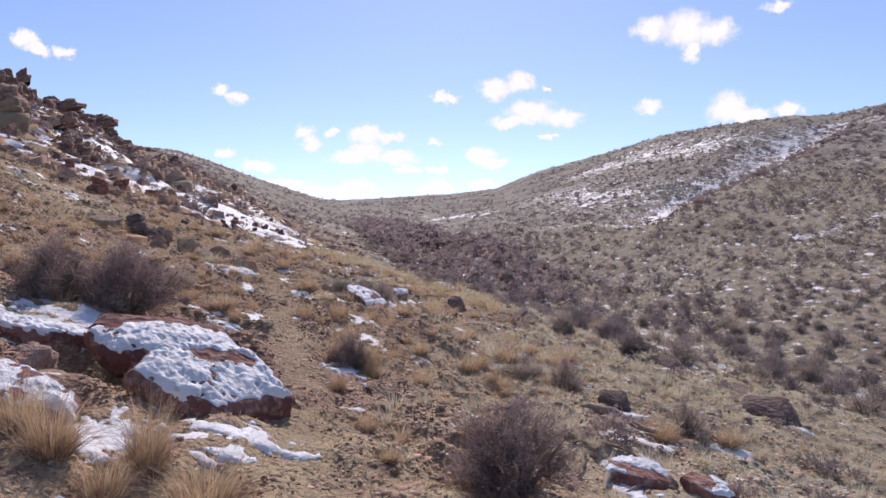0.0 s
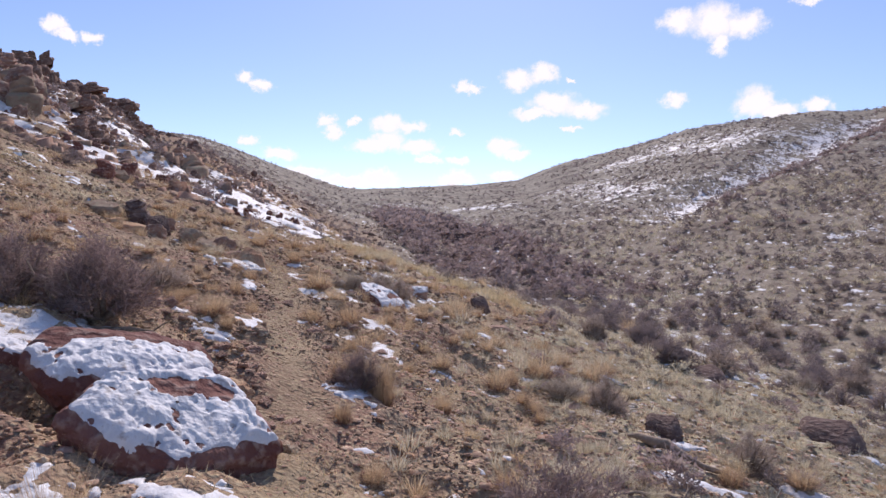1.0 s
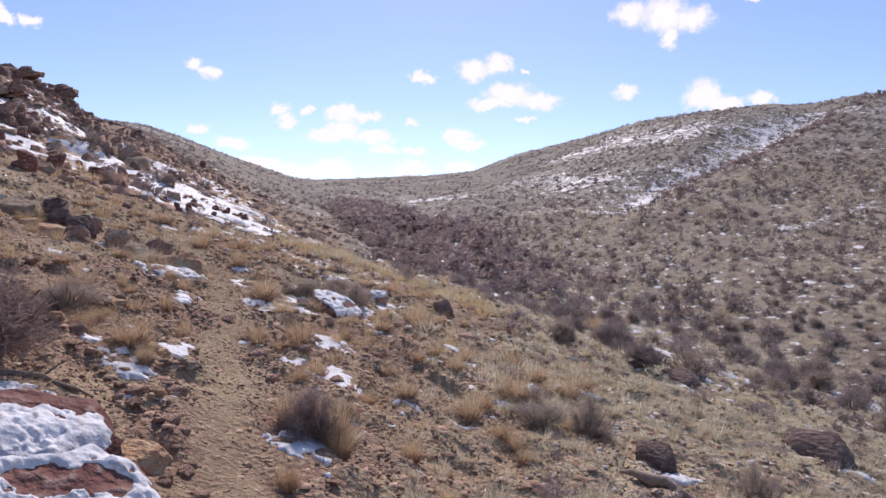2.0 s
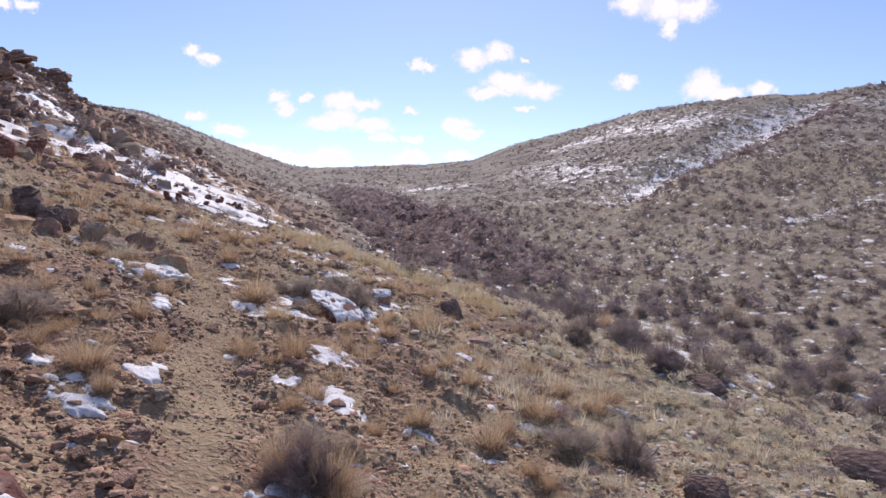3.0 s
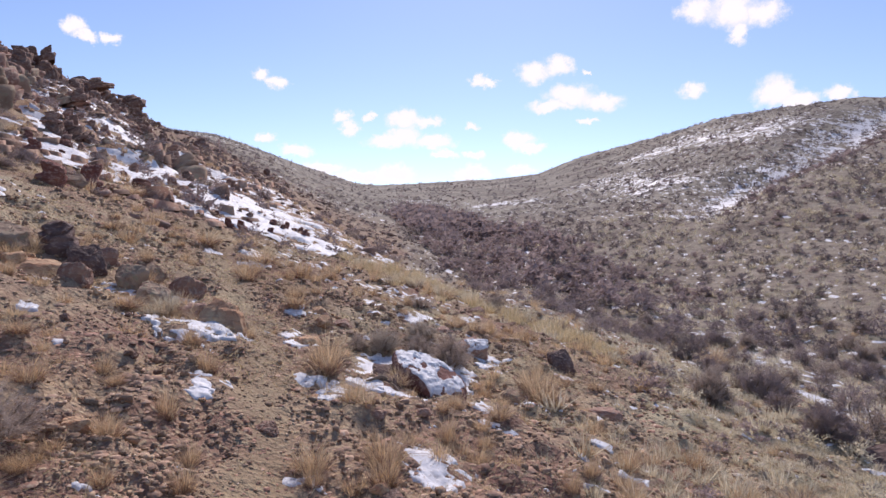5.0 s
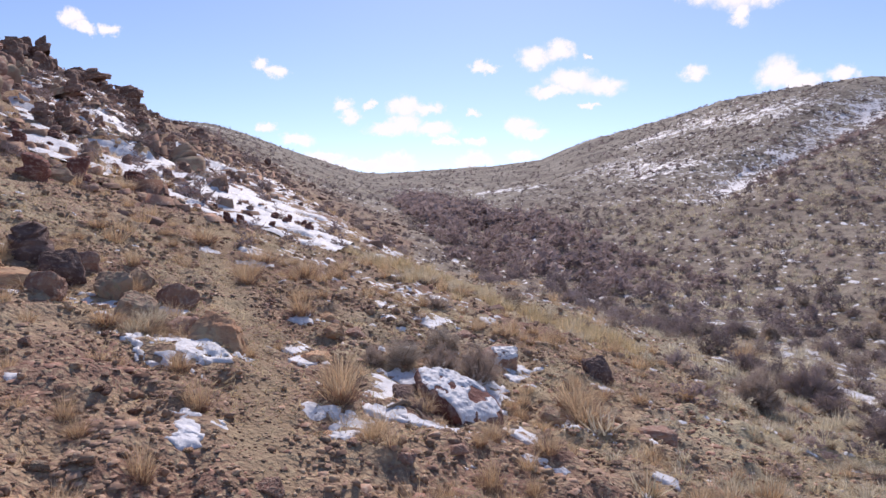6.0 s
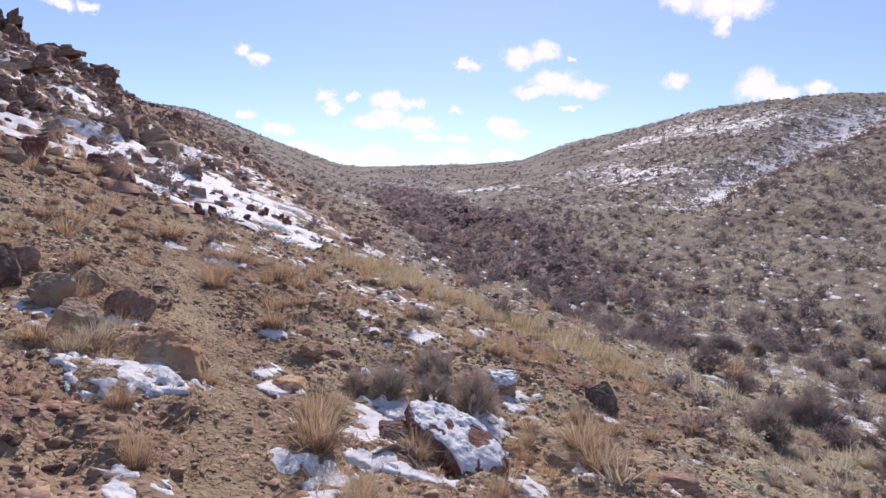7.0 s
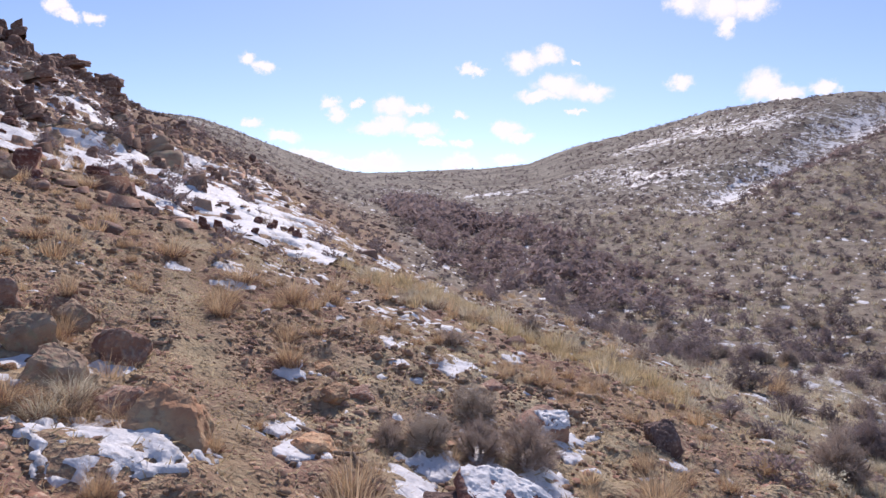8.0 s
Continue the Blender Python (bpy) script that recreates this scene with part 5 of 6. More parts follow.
def build_low_shrubs():
    """Ankle-high shrubs and clumps between the sagebrush of the far slopes."""
    r = np.random.default_rng(79)
    for lo, hi, n, mass in ((5, 16, 420, (16, 14, 0.2, 0.03)), (20, 50, 3600, (5, 4, 0.16, 0.095, 1.6)), (50, 125, 6500, (4, 2, 0.22, 0.18, 1.5))):
        x, y = in_view(r, n, lo, hi)
        u = x / y
        keep = ((u > (0.08 if lo < 10 else 0.02)) | (y > 60)) & (fbm(x / 7, y / 7, 83, 3) > -0.22)
        x, y = x[keep], y[keep]
        k = len(x)
        size = 0.34 * np.exp(r.normal(0, 0.3, k)) * np.where(y > 50, 1.3, np.where(y < 17, 0.8, 1))
        lot = r.uniform(0, 1, k)
        for tint, q in ((PALE_GRASS, lot < 0.35), (FAR_BRUSH, (lot >= 0.35) & (lot < 0.65)), (HILL_BRUSH, lot >= 0.65)):
            made = scattered(clump_bush(520, *mass), x[q], y[q], lie(x[q], y[q]) - 0.02, size[q], size[q] * (0.8 if lo < 10 else 0.55), r.uniform(0, 6.28, q.sum()))
            tagged(new("low_shrubs", mesh("low_shrubs", *made, tint)), "low grey shrubs dotted over the far hillside", "shrubs", kind="stuff")


def build_chips():
    """Loose flat stones."""
    r = np.random.default_rng(13)
    quads = np.array([(0, 1, 5), (0, 5, 4), (1, 2, 6), (1, 6, 5), (2, 3, 7), (2, 7, 6), (3, 0, 4), (3, 4, 7), (4, 5, 6), (4, 6, 7)])
    plates = []
    for q in range(5):
        foot = np.array([(0.5, -0.3), (0.4, 0.4), (-0.45, 0.35), (-0.4, -0.4)]) * r.uniform(0.6, 1.15, (4, 2))
        top = foot * r.uniform(0.65, 0.92, (4, 2))
        plates.append((np.concatenate([np.c_[foot, np.zeros(4) - 0.1], np.c_[top, r.uniform(0.12, 0.42, 4)]]), quads))
    for lo, hi, n, low, high in ((17, 48, 20000, 0.14, 0.6), (2.6, 9, 26000, 0.021, 0.09), (8.5, 21, 24000, 0.037, 0.11)):
        x, y = in_view(r, n, lo, hi)
        t = np.interp(y, TRAIL_Y, TRAIL_X)
        dens = (0.35 + 0.65 * step(-0.2, 0.25, fbm(x / 1.3, y / 1.3, 51, 3))) * (1 - 0.15 * step(0.45, 0.15, np.abs(x - t))) * (0.7 + 0.3 * step(3.0, 0.5, x - 0.15 * y)) * step(10.0, 5.0, x - 0.2 * y + 1)
        if lo > 15:
            dens = step(-0.24, -0.34, (x + 0.8) / y) * step(-0.25, 0.1, fbm(x / 3, y / 3, 57, 3))
        keep = (r.uniform(0, 1, n) < dens) & ~under_snow(x, y)
        x, y = x[keep], y[keep]
        k = len(x)
        size = np.minimum(low * np.exp(np.abs(r.normal(0, 0.7, k))), high) * (1 - 0.35 * step(0.45, 0.15, np.abs(x - t[keep])))
        light = (r.uniform(0, 1, k) < 0.55 * step(-0.5, 1.5, x - 0.12 * y)) if lo < 15 else np.zeros(k, bool)
        for tint, some, say in ((CHIPS, ~light, "loose reddish stone chips strewn over the slope"), (PALE_CHIPS, light, "loose pale stone chips strewn over the grassy slope")):
            pieces = []
            for j in range(5):
                q = (np.arange(k) % 5 == j) & some
                pieces.append(scattered(plates[j], x[q], y[q], lie(x[q], y[q]), size[q], size[q] * r.uniform(0.14, 0.55 if lo < 15 else 1.4, q.sum()), r.uniform(0, 6.28, q.sum())))
            made = join(pieces)
            if len(made[0]):
                tagged(new("stone_chips", mesh("stone_chips", *made, tint)), say, "stones", kind="stuff")


def under_snow(x, y):
    """Whether places in plan lie under the middle of a snow patch."""
    hidden = np.zeros(len(x), bool)
    for px, py, w, d in SNOW_SPOTS:
        hidden |= ((x - px) / (0.42 * w)) ** 2 + ((y - py) / (0.42 * d)) ** 2 < 1
    return hidden


def hull_shapes(r, many, corners):
    """Small angular lumps, half a metre in radius."""
    made = []
    for q in range(many):
        bm = bmesh.new()
        for c in r.normal(size=(corners, 3)):
            bm.verts.new(Vector(c).normalized() * r.uniform(0.36, 0.52))
        hull = bmesh.ops.convex_hull(bm, input=bm.verts)
        bmesh.ops.delete(bm, geom=[g for g in hull["geom_interior"] if isinstance(g, bmesh.types.BMVert)], context="VERTS")
        bmesh.ops.recalc_face_normals(bm, faces=bm.faces)
        bm.verts.index_update()
        made.append((np.array([v.co[:] for v in bm.verts]), np.array([[v.index for v in f.verts] for f in bm.faces])))
        bm.free()
    return made


def build_clods():
    """Lumps of soil and small stones that make the slope rubbly."""
    r = np.random.default_rng(14)
    lumps = hull_shapes(r, 6, 10)
    for lo, hi, n, low, high in ((2.6, 8, 34000, 0.019, 0.10), (7.5, 14, 30000, 0.030, 0.13), (13, 22, 9000, 0.065, 0.17)):
        x, y = in_view(r, n, lo, hi)
        t = np.interp(y, TRAIL_Y, TRAIL_X)
        off = step(0.05, 0.34, np.abs(x - t + 0.2 * fbm(x / 0.6, y / 0.6, 3, 3)))
        dens = (0.25 + 0.75 * step(-0.25, 0.15, fbm(x / 0.9, y / 0.9, 57, 3))) * (0.9 + 0.1 * off) * (0.30 + 0.70 * step(0.9, -1.1, x - 0.14 * y))
        keep = (r.uniform(0, 1, n) < dens) & ~under_snow(x, y)
        x, y, off = x[keep], y[keep], off[keep]
        k = len(x)
        size = np.minimum(low * np.exp(np.abs(r.normal(0, 0.5, k))), high) * (0.65 + 0.35 * off)
        tall = size * r.uniform(0.45, 0.9, k) * (0.55 + 0.45 * off)
        pieces = []
        for j in range(6):
            q = np.arange(k) % 6 == j
            pieces.append(scattered(lumps[j], x[q], y[q], lie(x[q], y[q]) + 0.12 * tall[q], size[q], tall[q], r.uniform(0, 6.28, q.sum())))
        tagged(new("soil_clods", mesh("soil_clods", *join(pieces), CLODS)), "crumbly red-brown clods and pebbles on the slope", "soil", kind="stuff")


def build_stones():
    """Stones of hand to foot size, and rubble on the rocky spur."""
    r = np.random.default_rng(19)
    shapes = hull_shapes(r, 5, 14)
    for name, n, lo, hi, low, big, say in (("scree", 2000, 3.0, 22, 0.04, 0.13, "reddish stones scattered over the slope"), ("rubble", 5200, 15, 75, 0.14, 0.5, "brown rubble on the rocky spur")):
        x, y = in_view(r, n * 4, lo, hi)
        u = (x + 0.8) / y
        t = np.interp(y, TRAIL_Y, TRAIL_X)
        if name == "scree":
            dens = (0.1 + 0.9 * step(0.0, 0.35, fbm(x / 2.2, y / 2.2, 53, 2))) * step(0.12, 0.4, np.abs(x - t)) * step(5, 1, x - 0.15 * y)
        else:
            flank = np.abs(0.87 * (x + 2.3) + 0.49 * (y - 19.8))
            dens = np.maximum(step(-0.18, -0.32, u), step(4, 1.5, flank) * step(18, 21, y))
            dens = np.maximum(dens, 0.5 * step(0.02, -0.08, u) * step(17, 22, y)) * (0.3 + 0.7 * step(-0.1, 0.3, fbm(x / 5, y / 5, 55, 2)))
        keep = (r.uniform(0, 1, 4 * n) < dens * 0.6) & ~under_snow(x, y)
        x, y = x[keep][:n], y[keep][:n]
        k = len(x)
        size = low * np.exp(np.abs(r.normal(0, 0.55, k))) * (np.clip(y / 30, 0.6, 1.6) if name == "rubble" else 1)
        size = np.minimum(size, big * 2.5)
        tall = size * r.uniform(0.3, 0.75, k)
        pieces = []
        for j in range(5):
            q = np.arange(k) % 5 == j
            pieces.append(scattered(shapes[j], x[q], y[q], lie(x[q], y[q]) + 0.15 * tall[q], size[q], tall[q], r.uniform(0, 6.28, q.sum())))
        tagged(new(name, mesh(name, *join(pieces), CHIPS if name == "scree" else RUBBLE)), say, "stones", kind="stuff")


def build_litter():
    """Short dry grass between the tufts."""
    r = np.random.default_rng(17)
    for lo, hi, n, length, width in ((2.5, 9, 150000, 0.045, 0.006), (9, 20, 190000, 0.062, 0.011), (20, 60, 60000, 0.11, 0.026)):
        x, y = in_view(r, n, lo, hi)
        t = np.interp(y, TRAIL_Y, TRAIL_X)
        dens = step(-0.3, 0.25, fbm(x / 0.9, y / 0.9, 61, 3)) * (1 - 0.2 * step(0.4, 0.15, np.abs(x - t)))
        keep = r.uniform(0, 1, n) < dens
        x, y = x[keep], y[keep]
        k = len(x)
        way = r.normal(0, 0.9, (k, 3))
        way[:, 2] = 0.6
        way /= np.linalg.norm(way, axis=1)[:, None]
        made = spikes(r, np.stack([x, y, lie(x, y) - 0.005], 1), way, length * r.uniform(0.4, 1.5, k), width * r.uniform(0.6, 1.4, k))
        tagged(new("grass_litter", mesh("grass_litter", *made, LITTER)), "thin short dry grass on the slope", "grass", kind="stuff")


def build_far_tufts():
    """Bunchgrass past what can be counted."""
    r = np.random.default_rng(23)
    for lo, hi, n, blade, wide, low, material in ((3.5, 13, 200, 120, 0.016, 0.13, GRASS), (4, 13, 1050, 70, 0.022, 0.14, PALE_GRASS), (13, 34, 420, 110, 0.03, 0.22, GRASS), (9, 40, 3600, 34, 0.05, 0.19, PALE_GRASS), (34, 75, 4200, 16, 0.13, 0.30, PALE_GRASS)):
        x, y = in_view(r, n * 3, lo, hi)
        t = np.interp(y, TRAIL_Y, TRAIL_X)
        pale = step(-1.5, 1.5, x - 0.18 * (y - 8) + fbm(x / 3, y / 3, 63, 2) * 3)
        dens = (pale if material == PALE_GRASS else 1 - 0.75 * pale) * step(0.3, 0.6, np.abs(x - t)) * (0.2 + 0.8 * step(-0.2, 0.3, fbm(x / 2.5, y / 2.5, 67, 2)))
        keep = r.uniform(0, 1, 3 * n) < dens * 0.8
        x, y = x[keep][:n], y[keep][:n]
        k = len(x)
        size = low * r.uniform(0.6, 1.7, k)
        pieces = []
        for j in range(3):
            q = np.arange(k) % 3 == j
            pieces.append(scattered(tuft_shape(240 + j, blade, wide, lo > 8), x[q], y[q], lie(x[q], y[q]), size[q] * 1.15, size[q], r.uniform(0, 6.28, q.sum())))
        tagged(new("distant_bunchgrass", mesh("distant_bunchgrass", *join(pieces), material)), "dry bunchgrass spread over the slopes", "grass", kind="stuff")


# bands of snow: x0, y0, x1, y1, half width, cover, patch size
SNOW_BANDS = [
    (34, 144, 45, 119, 6, 0.6, 1.5), (45, 117, 60, 108, 7, 0.9, 1.3), (58, 107, 77, 119, 6, 1.0, 1.3), (47, 98, 60, 108, 4, 0.9, 1.2),
    (19, 124, 24, 89, 4, 0.35, 1.2), (22, 97, 24, 90, 2.5, 0.9, 1.2), (19, 71, 26, 77, 3, 0.6, 0.9), (26, 77, 37, 88, 5, 0.9, 1.0), (37, 88, 47, 98, 4, 0.6, 1.0),
]
GULLY_SNOW = [
    (26, 47, 34, 50, 0.9, 0.8, 0.7), (6.8, 16.0, 7.0, 18.6, 0.8, 1.0, 0.55), (7.0, 18.6, 8.2, 23.6, 0.9, 0.8, 0.6), (8.2, 23.6, 9.0, 30, 1.0, 0.5, 0.6), (11.0, 17.6, 12.0, 19.0, 0.8, 0.9, 0.6),
]
SPUR_SNOW = [
    (-1, 114, 8, 109, 2.0, 0.8, 1.2), (-13, 104, -7, 107, 2, 0.4, 1.0), (-16, 118, -10, 124, 4, 0.15, 1.0),
    (-16.5, 32, -9.5, 21.5, 3.6, 0.6, 0.9), (-9.4, 22, -5.4, 20.5, 1.8, 0.8, 0.7), (-8, 26, -6, 21.5, 1.5, 1.2, 0.8),
]
SLOPE_SNOW = [
    (-23.5, 37.5, -16.5, 30.5, 3.0, 1.5, 1.3), (-20, 38, -15, 26, 2.5, 0.9, 1.0), (-31, 47, -24, 38, 3.5, 1.6, 1.1), (-38, 62, -30, 47, 4.0, 1.2, 1.2), (-27, 42, -20, 33, 3.0, 1.2, 1.0), (-9.5, 14, -7, 14.5, 1.2, 0.6, 0.5), (-5, 18, -1.5, 15.5, 1.0, 0.5, 0.4), (-5.5, 22, -1.5, 20, 1.5, 0.6, 0.5), (-12, 36, -7, 28, 1.4, 1.0, 0.8), (-7, 28, -3, 22, 1.2, 1.2, 0.6), (-3, 22, 0, 20, 0.8, 0.5, 0.5),
]


def build_shoulder_grass():
    """The bright strip of grass along the edge of the shoulder."""
    r = np.random.default_rng(31)
    s = r.uniform(0, 1, 260)
    s = s ** 1.5
    x, y = -3.2 + 4.6 * s + r.normal(0, 0.3, 260), 18.9 - 2.6 * s + r.normal(0, 0.55, 260)
    size = 0.19 * np.exp(r.normal(0, 0.4, 260))
    made = scattered(tuft_shape(247, 90, 0.032, True), x, y, lie(x, y), size * 1.2, size, r.uniform(0, 6.28, 260))
    tagged(new("shoulder_grass", mesh("shoulder_grass", *made, STRAW)), "strip of pale dry grass above the gully", "grass", kind="stuff")


def build_near_things():
    """Single tufts and stones along the trail."""
    r = np.random.default_rng(43)
    listed = np.array([(q[0], q[1]) for q in TUFT_0 + TUFT_1 + TUFT_2 + SNOW_0 + SNOW_1])
    count = 0
    while count < 210:
        x, y = in_view(r, 1, 3.6, 15.5, 0.7)
        x, y = float(x[0]), float(y[0])
        if abs(x - np.interp(y, TRAIL_Y, TRAIL_X)) < 0.5 or np.min(np.hypot(listed[:, 0] - x, listed[:, 1] - y)) < 0.22 or math.hypot(x + 1.7, y - 4.3) < 0.9:
            continue
        if fbm(np.array([x / 2.5]), np.array([y / 2.5]), 67, 2)[0] < -0.1:
            continue
        place_tuft(x, y, r.uniform(0.12, 0.26), r.uniform(0.10, 0.22), count, x > 0.12 * y)
        count += 1
    small = [mesh("stone", *rock_shape(370 + k, 12, 0.05, 1), (ROCK, ROCK, TAN_ROCK, GREY_ROCK, ROCK)[k]) for k in range(5)]
    for k in range(150):
        y = math.sqrt(r.uniform(9, 170))
        x = float(np.interp(y, TRAIL_Y, TRAIL_X)) + r.choice((-1, 1)) * (0.35 + abs(r.normal(0, 0.9)))
        w = 0.07 * math.exp(abs(r.normal(0, 0.45)))
        ob = new("stone", small[k % 5])
        ob.matrix_basis = pose(x, y, float(lie(x, y)) + 0.1 * w, r.uniform(-20, 20), r.uniform(-20, 20), r.uniform(0, 360)) @ Matrix.Diagonal((w, w * r.uniform(0.6, 0.9), w * r.uniform(0.35, 0.6), 1))
        tagged(ob, ("red-brown stone lying beside the trail", "red-brown stone lying beside the trail", "pale tan stone lying beside the trail", "grey lichened stone lying beside the trail", "red-brown stone lying beside the trail")[k % 5], "stone", "stones by the trail")


def build_snow_bands(lee_spots):
    r = np.random.default_rng(29)
    xs, ys, ss = [], [], []
    for x0, y0, x1, y1, half, cover, size in SNOW_BANDS + GULLY_SNOW + SPUR_SNOW + SLOPE_SNOW:
        run = math.hypot(x1 - x0, y1 - y0)
        size = size * (0.42 if y0 < 60 else 0.27)
        n = int((0.55 if y0 < 60 else 1.1) * cover * run * 2 * half / (0.35 * size * size)) + 3
        s, o = r.uniform(-0.05, 1.05, n), np.clip(r.normal(0, 0.5 if y0 < 60 else 0.75, n), -2.0, 2.0) * half
        x, y = x0 + (x1 - x0) * s - (y1 - y0) / run * o, y0 + (y1 - y0) * s + (x1 - x0) / run * o
        keep = fbm(x / (5 * size), y / (5 * size), 73, 2) > r.normal(-0.05, 0.2, n)
        xs.append(x[keep])
        ys.append(y[keep])
        ss.append(size * np.exp(r.normal(-0.25, 0.45, n))[keep])
    # crumbs and small drifts over the slopes
    for lo, hi, n, size in ((4, 14, 1000, 0.075), (12, 32, 2800, 0.13), (30, 75, 5200, 0.18), (75, 150, 6500, 0.24)):
        x, y = in_view(r, n, lo, hi)
        t = np.interp(y, TRAIL_Y, TRAIL_X)
        keep = (fbm(x / (0.25 * hi), y / (0.25 * hi), 71, 2) > -0.05) & (np.abs(x - t) > 0.45)
        xs.append(x[keep])
        ys.append(y[keep])
        ss.append(size * np.exp(r.normal(-0.1, 0.5, keep.sum())))
    xs.append(lee_spots[:, 0])
    ys.append(lee_spots[:, 1])
    ss.append(lee_spots[:, 2])
    # drifts in the lee of tufts and rocks
    lee = np.array([(q[0], q[1] - 0.35 * q[2] - 0.03, q[2]) for q in TUFT_0 + TUFT_1 + TUFT_2 + ROCK_0 + ROCK_1])
    lee = lee[r.uniform(0, 1, len(lee)) < 0.45]
    for shift in (-0.3, 0.0, 0.3):
        xs.append(lee[:, 0] + shift * lee[:, 2])
        ys.append(lee[:, 1] + r.uniform(-0.05, 0.02, len(lee)))
        ss.append(lee[:, 2] * r.uniform(0.3, 0.65, len(lee)))
    x, y, s = np.concatenate(xs), np.concatenate(ys), np.concatenate(ss)
    pieces = []
    for m, q in ((7, y < 32), (6, y >= 32)):
        px0, py0, s0 = x[q][:, None], y[q][:, None], s[q][:, None]
        k = len(px0)
        a = np.arange(m) * 2 * math.pi / m + r.uniform(0, 0.7, (k, m))
        rad = s0 * 0.5 * r.uniform(0.4, 1.2, (k, m))
        px, py = px0 + rad * np.cos(a) * np.where(py0 > 32, 1.0, 1.2), py0 + rad * np.sin(a) * np.where(py0 > 32, 1.7, 0.9)
        up = 0.006 + (0.022 if m == 7 else 0.10) * np.minimum(s0, 1.5)
        rim = np.stack([px, py, lie(px, py) - 0.01], -1)
        top = np.stack([px0, py0, lie(px0, py0) + up * 1.2], -1)
        j = np.arange(m)
        n = (j + 1) % m
        if m == 7:
            mx, my = px0 + 0.6 * (px - px0), py0 + 0.6 * (py - py0)
            mid = np.stack([mx, my, lie(mx, my) + up * r.uniform(0.6, 1.3, (k, m))], -1)
            v = np.concatenate([rim, mid, top], 1)
            one = np.concatenate([np.stack([j, n, m + n], 1), np.stack([j, m + n, m + j], 1), np.stack([m + j, m + n, 0 * j + 2 * m], 1)])
        else:
            v = np.concatenate([rim, top], 1)
            one = np.stack([j, n, 0 * j + m], 1)
        f = (one[None] + (np.arange(k) * v.shape[1])[:, None, None]).reshape(-1, 3)
        pieces.append((v.reshape(-1, 3), f))
    tagged(new("snow_remnants", mesh("snow_remnants", *join(pieces), SNOW, True)), "broken remnants of snow on the hillsides", "snow", kind="stuff")


def build_spur_snow():
    """Snow that fills the hollows between the rocks of the spur."""
    xs, ys = np.meshgrid(np.arange(-27, -4, 0.085), np.arange(18.5, 42, 0.085))
    spine_x, spine_y, half = [-4.5, -5.6, -8.5, -11, -14, -20, -24], [19.5, 20.4, 21.9, 23.8, 26.2, 33.5, 38.0], [0.9, 2.0, 3.6, 5.4, 7.0, 7.5, 6.0]
    line = np.interp(xs, spine_x[::-1], spine_y[::-1])
    wide = np.interp(xs, spine_x[::-1], half[::-1])
    mask = 0.9 - np.abs(ys - line) / wide + 1.1 * fbm(xs / 2.2, ys / 2.2, 121, 3) + 2.6 * fbm(xs / 0.75, ys / 0.55, 124, 4) - 0.3 * step(-13, -17, xs) - 0.2 * step(-12, -9, xs)
    ring = [(0.45 * math.cos(q), 0.45 * math.sin(q)) for q in np.arange(8) * math.pi / 4] + [(0.0, 0.0)]
    level = np.mean([lie(xs + dx, ys + dy) for dx, dy in ring], axis=0)
    mask = mask + 0.32 - 5 * np.clip(lie(xs, ys) - level, -0.08, 0.2)
    z = level + 0.03 + 0.05 * np.clip(mask, 0, 1) + 0.05 * fbm(xs / 0.4, ys / 0.4, 126, 3)
    z = np.minimum(z, lie(xs, ys) + 0.02 + 0.25 * np.clip(mask, 0, 0.5))
    z = np.where(mask < 0, z - 0.06, z)
    idx = np.arange(xs.size).reshape(xs.shape)
    f = np.stack([idx[:-1, :-1], idx[:-1, 1:], idx[1:, 1:], idx[1:, :-1]], -1).reshape(-1, 4)
    f = f[mask.ravel()[f].max(1) > 0]
    use, back = np.unique(f, return_inverse=True)
    v = np.stack([xs, ys, z], -1).reshape(-1, 3)[use]
    tagged(new("snow_field", mesh("snow_field", v, back.reshape(-1, 4), SNOW, True)), "old snow between the rocks of the spur", "snow", kind="stuff")


# ---- the rocky spur ----
CRAG_SHAPES = [block_shape(350 + k) for k in range(6)]
CRAGS = [mesh("boulder", *q, GREY_ROCK if k == 2 else SPUR_ROCK) for k, q in enumerate(CRAG_SHAPES)]
RED_CRAGS = [mesh("boulder", *block_shape(360 + k), RED_ROCK) for k in range(5)]
OUTCROP = [
    (-24.6, 37.1, 2.6, 2.0), (-17.0, 26.0, 1.5, 1.4), (-30.0, 45.0, 3.0, 1.7), (-21.7, 36.6, 2.8, 1.6), (-33.0, 60.0, 4.0, 1.9), (-27.0, 54.0, 2.2, 1.0),
    (-17.3, 35.8, 1.8, 1.0), (-14.0, 28.0, 1.3, 0.5), (-8.2, 15.6, 1.0, 0.6), (-8.4, 17.0, 0.95, 0.65), (-13.0, 23.6, 1.6, 0.9), (-10.6, 18.5, 0.8, 0.5),
    (-21.0, 51.0, 1.7, 0.8), (-12.2, 28.3, 0.9, 0.5), (-27.5, 41.0, 2.6, 2.0), (-38.0, 58.0, 4.0, 2.6),
]


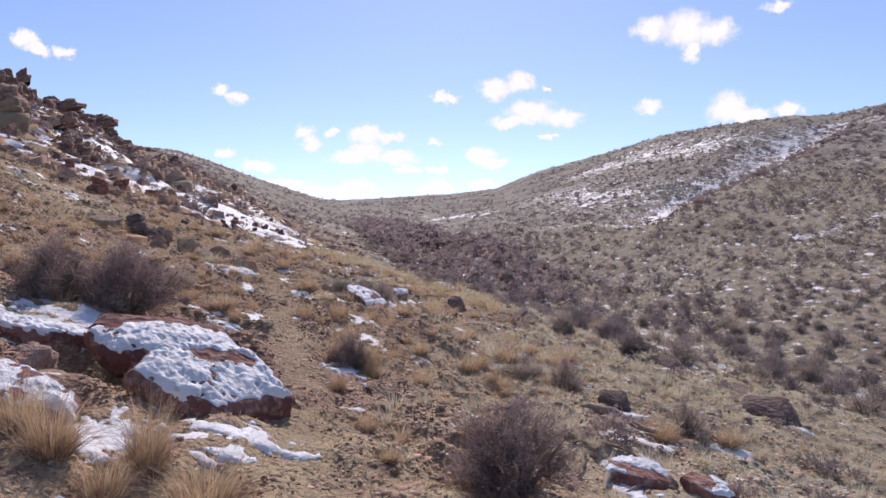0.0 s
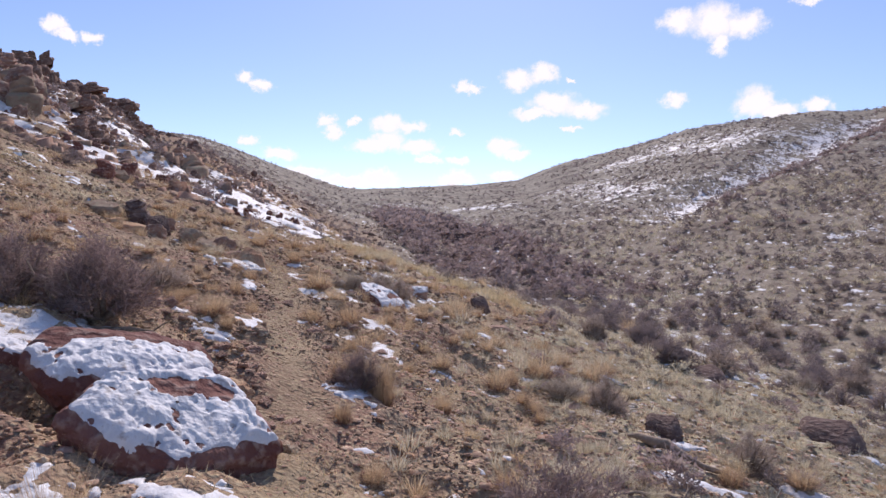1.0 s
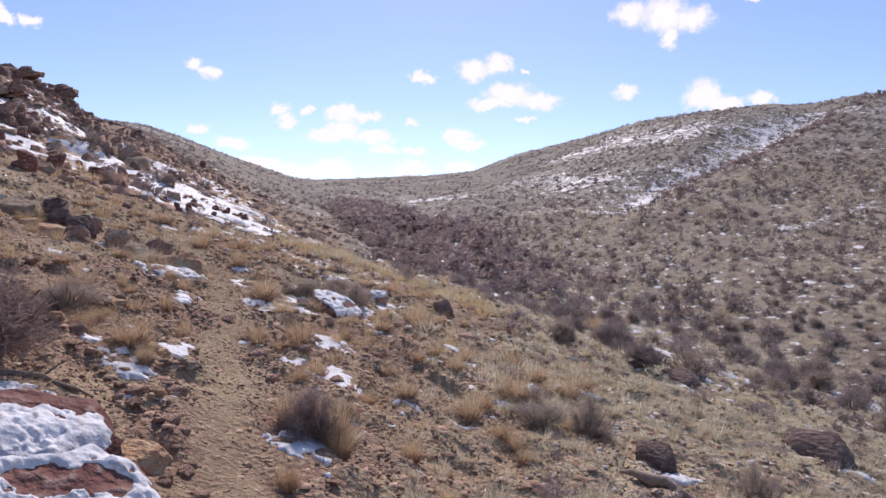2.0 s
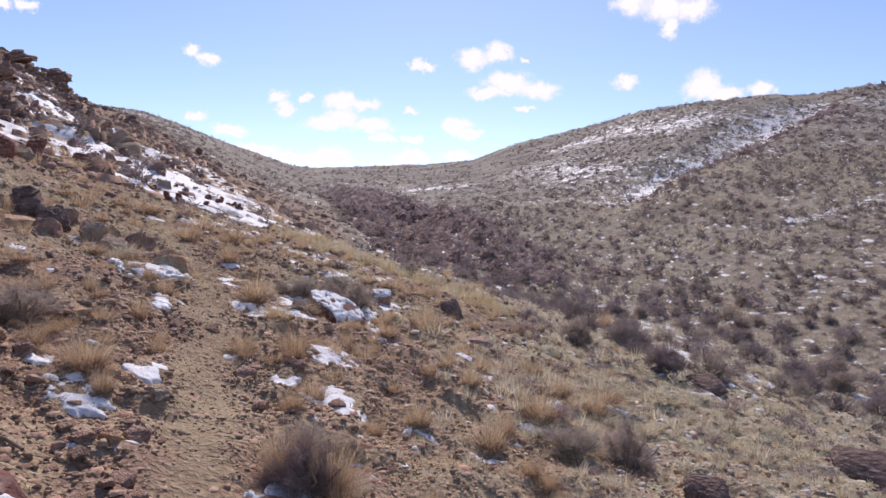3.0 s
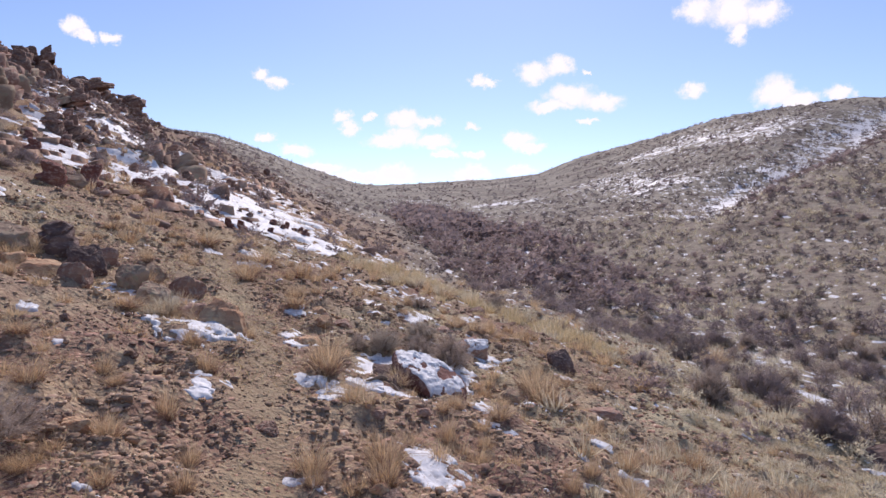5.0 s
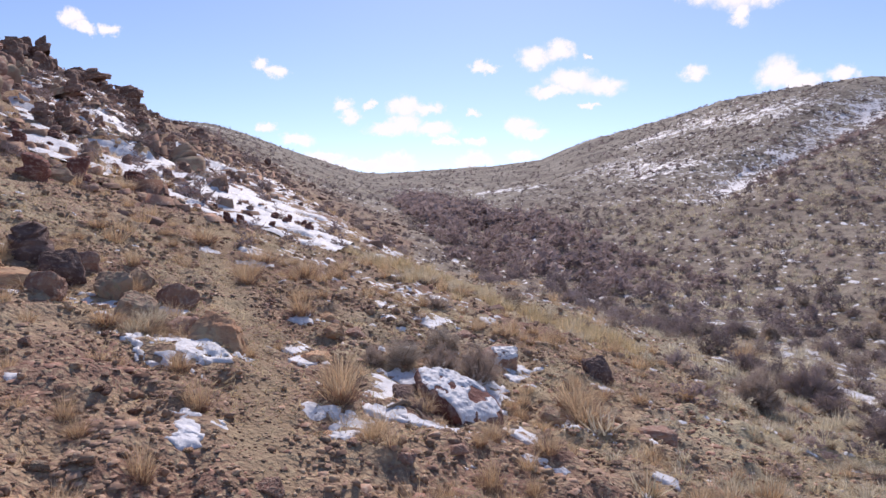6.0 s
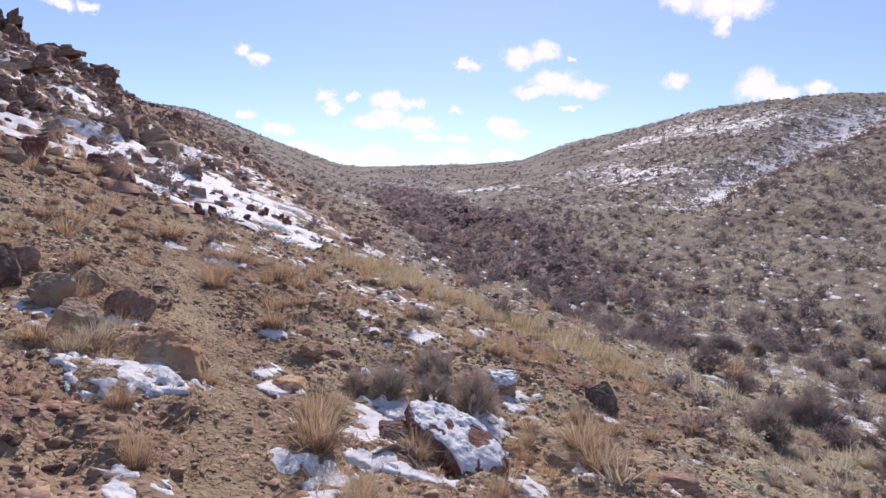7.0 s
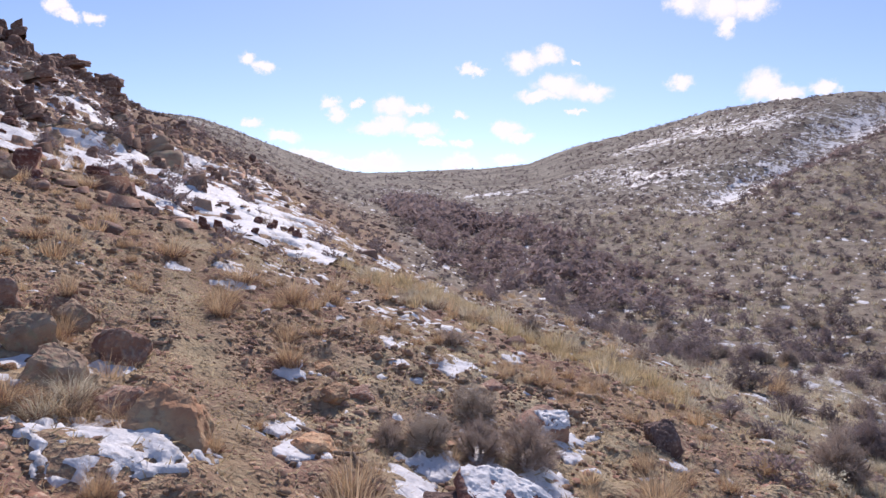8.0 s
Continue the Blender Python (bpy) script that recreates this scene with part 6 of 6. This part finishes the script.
def build_outcrop():
    r = np.random.default_rng(37)
    rows = []
    for x, y, w, h in OUTCROP:
        w, h = (0.82 if y < 45 else 1.1) * w, (0.8 if y < 45 else 1.05) * h
        if w > 1.15:
            rows += [(x + r.uniform(-0.4, 0.4) * w, y + r.uniform(-0.3, 0.3) * w, w * r.uniform(0.4, 0.65), h * r.uniform(0.3, 0.5), h * q) for q in (0, 0, 0.05, 0.28, 0.34, 0.55)]
        else:
            rows.append((x, y, w, h, 0.0))
    # broken blocks over the face of the spur, down to its end above the trail
    for k in range(230):
        y = 18 + 52 * r.uniform(0, 1) ** 1.3
        u = r.uniform(0.38, 0.74) if k % 4 else r.uniform(0.27, 0.40)
        w = y * 0.012 * math.exp(r.normal(0, 0.5)) * (1.0 if k % 4 else 0.6)
        rows.append((-0.8 - u * y, y, w, w * r.uniform(0.4, 0.8), 0.0))
    for k in range(80):
        x = r.uniform(-19, -5)
        y = np.interp(-x, [5, 8.5, 11, 14, 20], [20.3, 21.6, 23.3, 25.6, 33.5]) + r.normal(0, 0.9 + 0.12 * (-x - 5))
        w = min(0.24 * math.exp(abs(r.normal(0, 0.6))), 0.35 + 0.05 * (-x - 5))
        rows.append((x, y, w, w * r.uniform(0.45, 0.8), 0.0))
    # stepped blocks along the crest
    for k in range(46):
        u = r.uniform(0.50, 0.74)
        y = r.uniform(60, 74)
        w = r.uniform(0.9, 2.8)
        rows.append((-u * y, y, w, w * r.uniform(0.35, 0.6), 0.0))
    rows += [(-16.6, 24.9, 1.7, 1.15, 0.0), (-17.8, 26.4, 1.9, 1.3, 0.0), (-18.9, 28.0, 2.0, 1.4, 0.1), (-17.4, 26.2, 1.5, 0.8, 0.9), (-20.5, 30.5, 2.0, 1.4, 0.0), (-22.4, 33.6, 2.1, 1.5, 0.0)]
    rows += [(-37.0, 64.5, 2.4, 1.1, 0.0), (-36.2, 64.0, 1.9, 1.0, 0.5), (-33.6, 64.5, 2.0, 1.0, 0.0), (-32.2, 66.0, 2.4, 0.8, 0.0)]
    rows.sort(key=lambda q: q[1])
    far = []
    for k, (x, y, w, h, up) in enumerate(rows):
        if k >= 280:
            v, f = CRAG_SHAPES[int(r.integers(0, 6))]
            m = np.array(pose(x, y, float(lie(x, y)) + 0.2 * h + up, r.uniform(-10, 20), r.uniform(-14, 14), r.uniform(-60, 60)) @ Matrix.Diagonal((w * 1.1, w * r.uniform(0.8, 1.2), h * 1.2, 1)))
            far.append((v @ m[:3, :3].T + m[:3, 3], f))
            continue
        red = y < 21
        ob = place_rock(x, y, w, h, k, "boulder", "dark red sandstone block above the trail" if red else "dark red-brown layered block on the rocky spur", r.uniform(-60, 60), 16, w * r.uniform(0.7, 1.1), 0, "outcrop boulders")
        ob.data = RED_CRAGS[int(r.integers(0, 5))] if red else CRAGS[int(r.integers(0, 6))]
        ob.location.z += up
    tagged(new("crest_rocks", mesh("crest_rocks", *join(far), SPUR_ROCK)), "brown broken rocks along the crest of the spur", "rocks", kind="stuff")
    # dark shrubs between the rocks
    x = r.uniform(-24, -4, 130)
    y = np.interp(-x, [4, 5, 8.5, 11, 14, 20, 24], [19.8, 20.5, 21.8, 23.6, 26, 34, 38]) + r.normal(0.3, 2.2, 130)
    size = 0.38 * np.exp(r.normal(0, 0.4, 130))
    made = scattered(clump_bush(560, 12, 8, 0.22, 0.05), x, y, lie(x, y) - 0.02, size, size * 0.7, r.uniform(0, 6.28, 130))
    tagged(new("spur_shrubs", mesh("spur_shrubs", *made, BRUSH)), "small dark shrubs between the rocks of the spur", "shrubs", kind="stuff")
    # the overhanging ledge on top
    ob = place_rock(-35.6, 63.5, 2.2, 0.55, 1, "ledge", "flat overhanging sandstone ledge on top of the spur", 20, 2, 2.6, 5, "outcrop boulders")
    ob.location.z += 1.5


lee_spots = build_brush()
build_low_shrubs()
build_chips()
build_clods()
build_stones()
build_litter()
build_far_tufts()
build_shoulder_grass()
build_near_things()
build_snow_bands(lee_spots)
build_spur_snow()
build_outcrop()
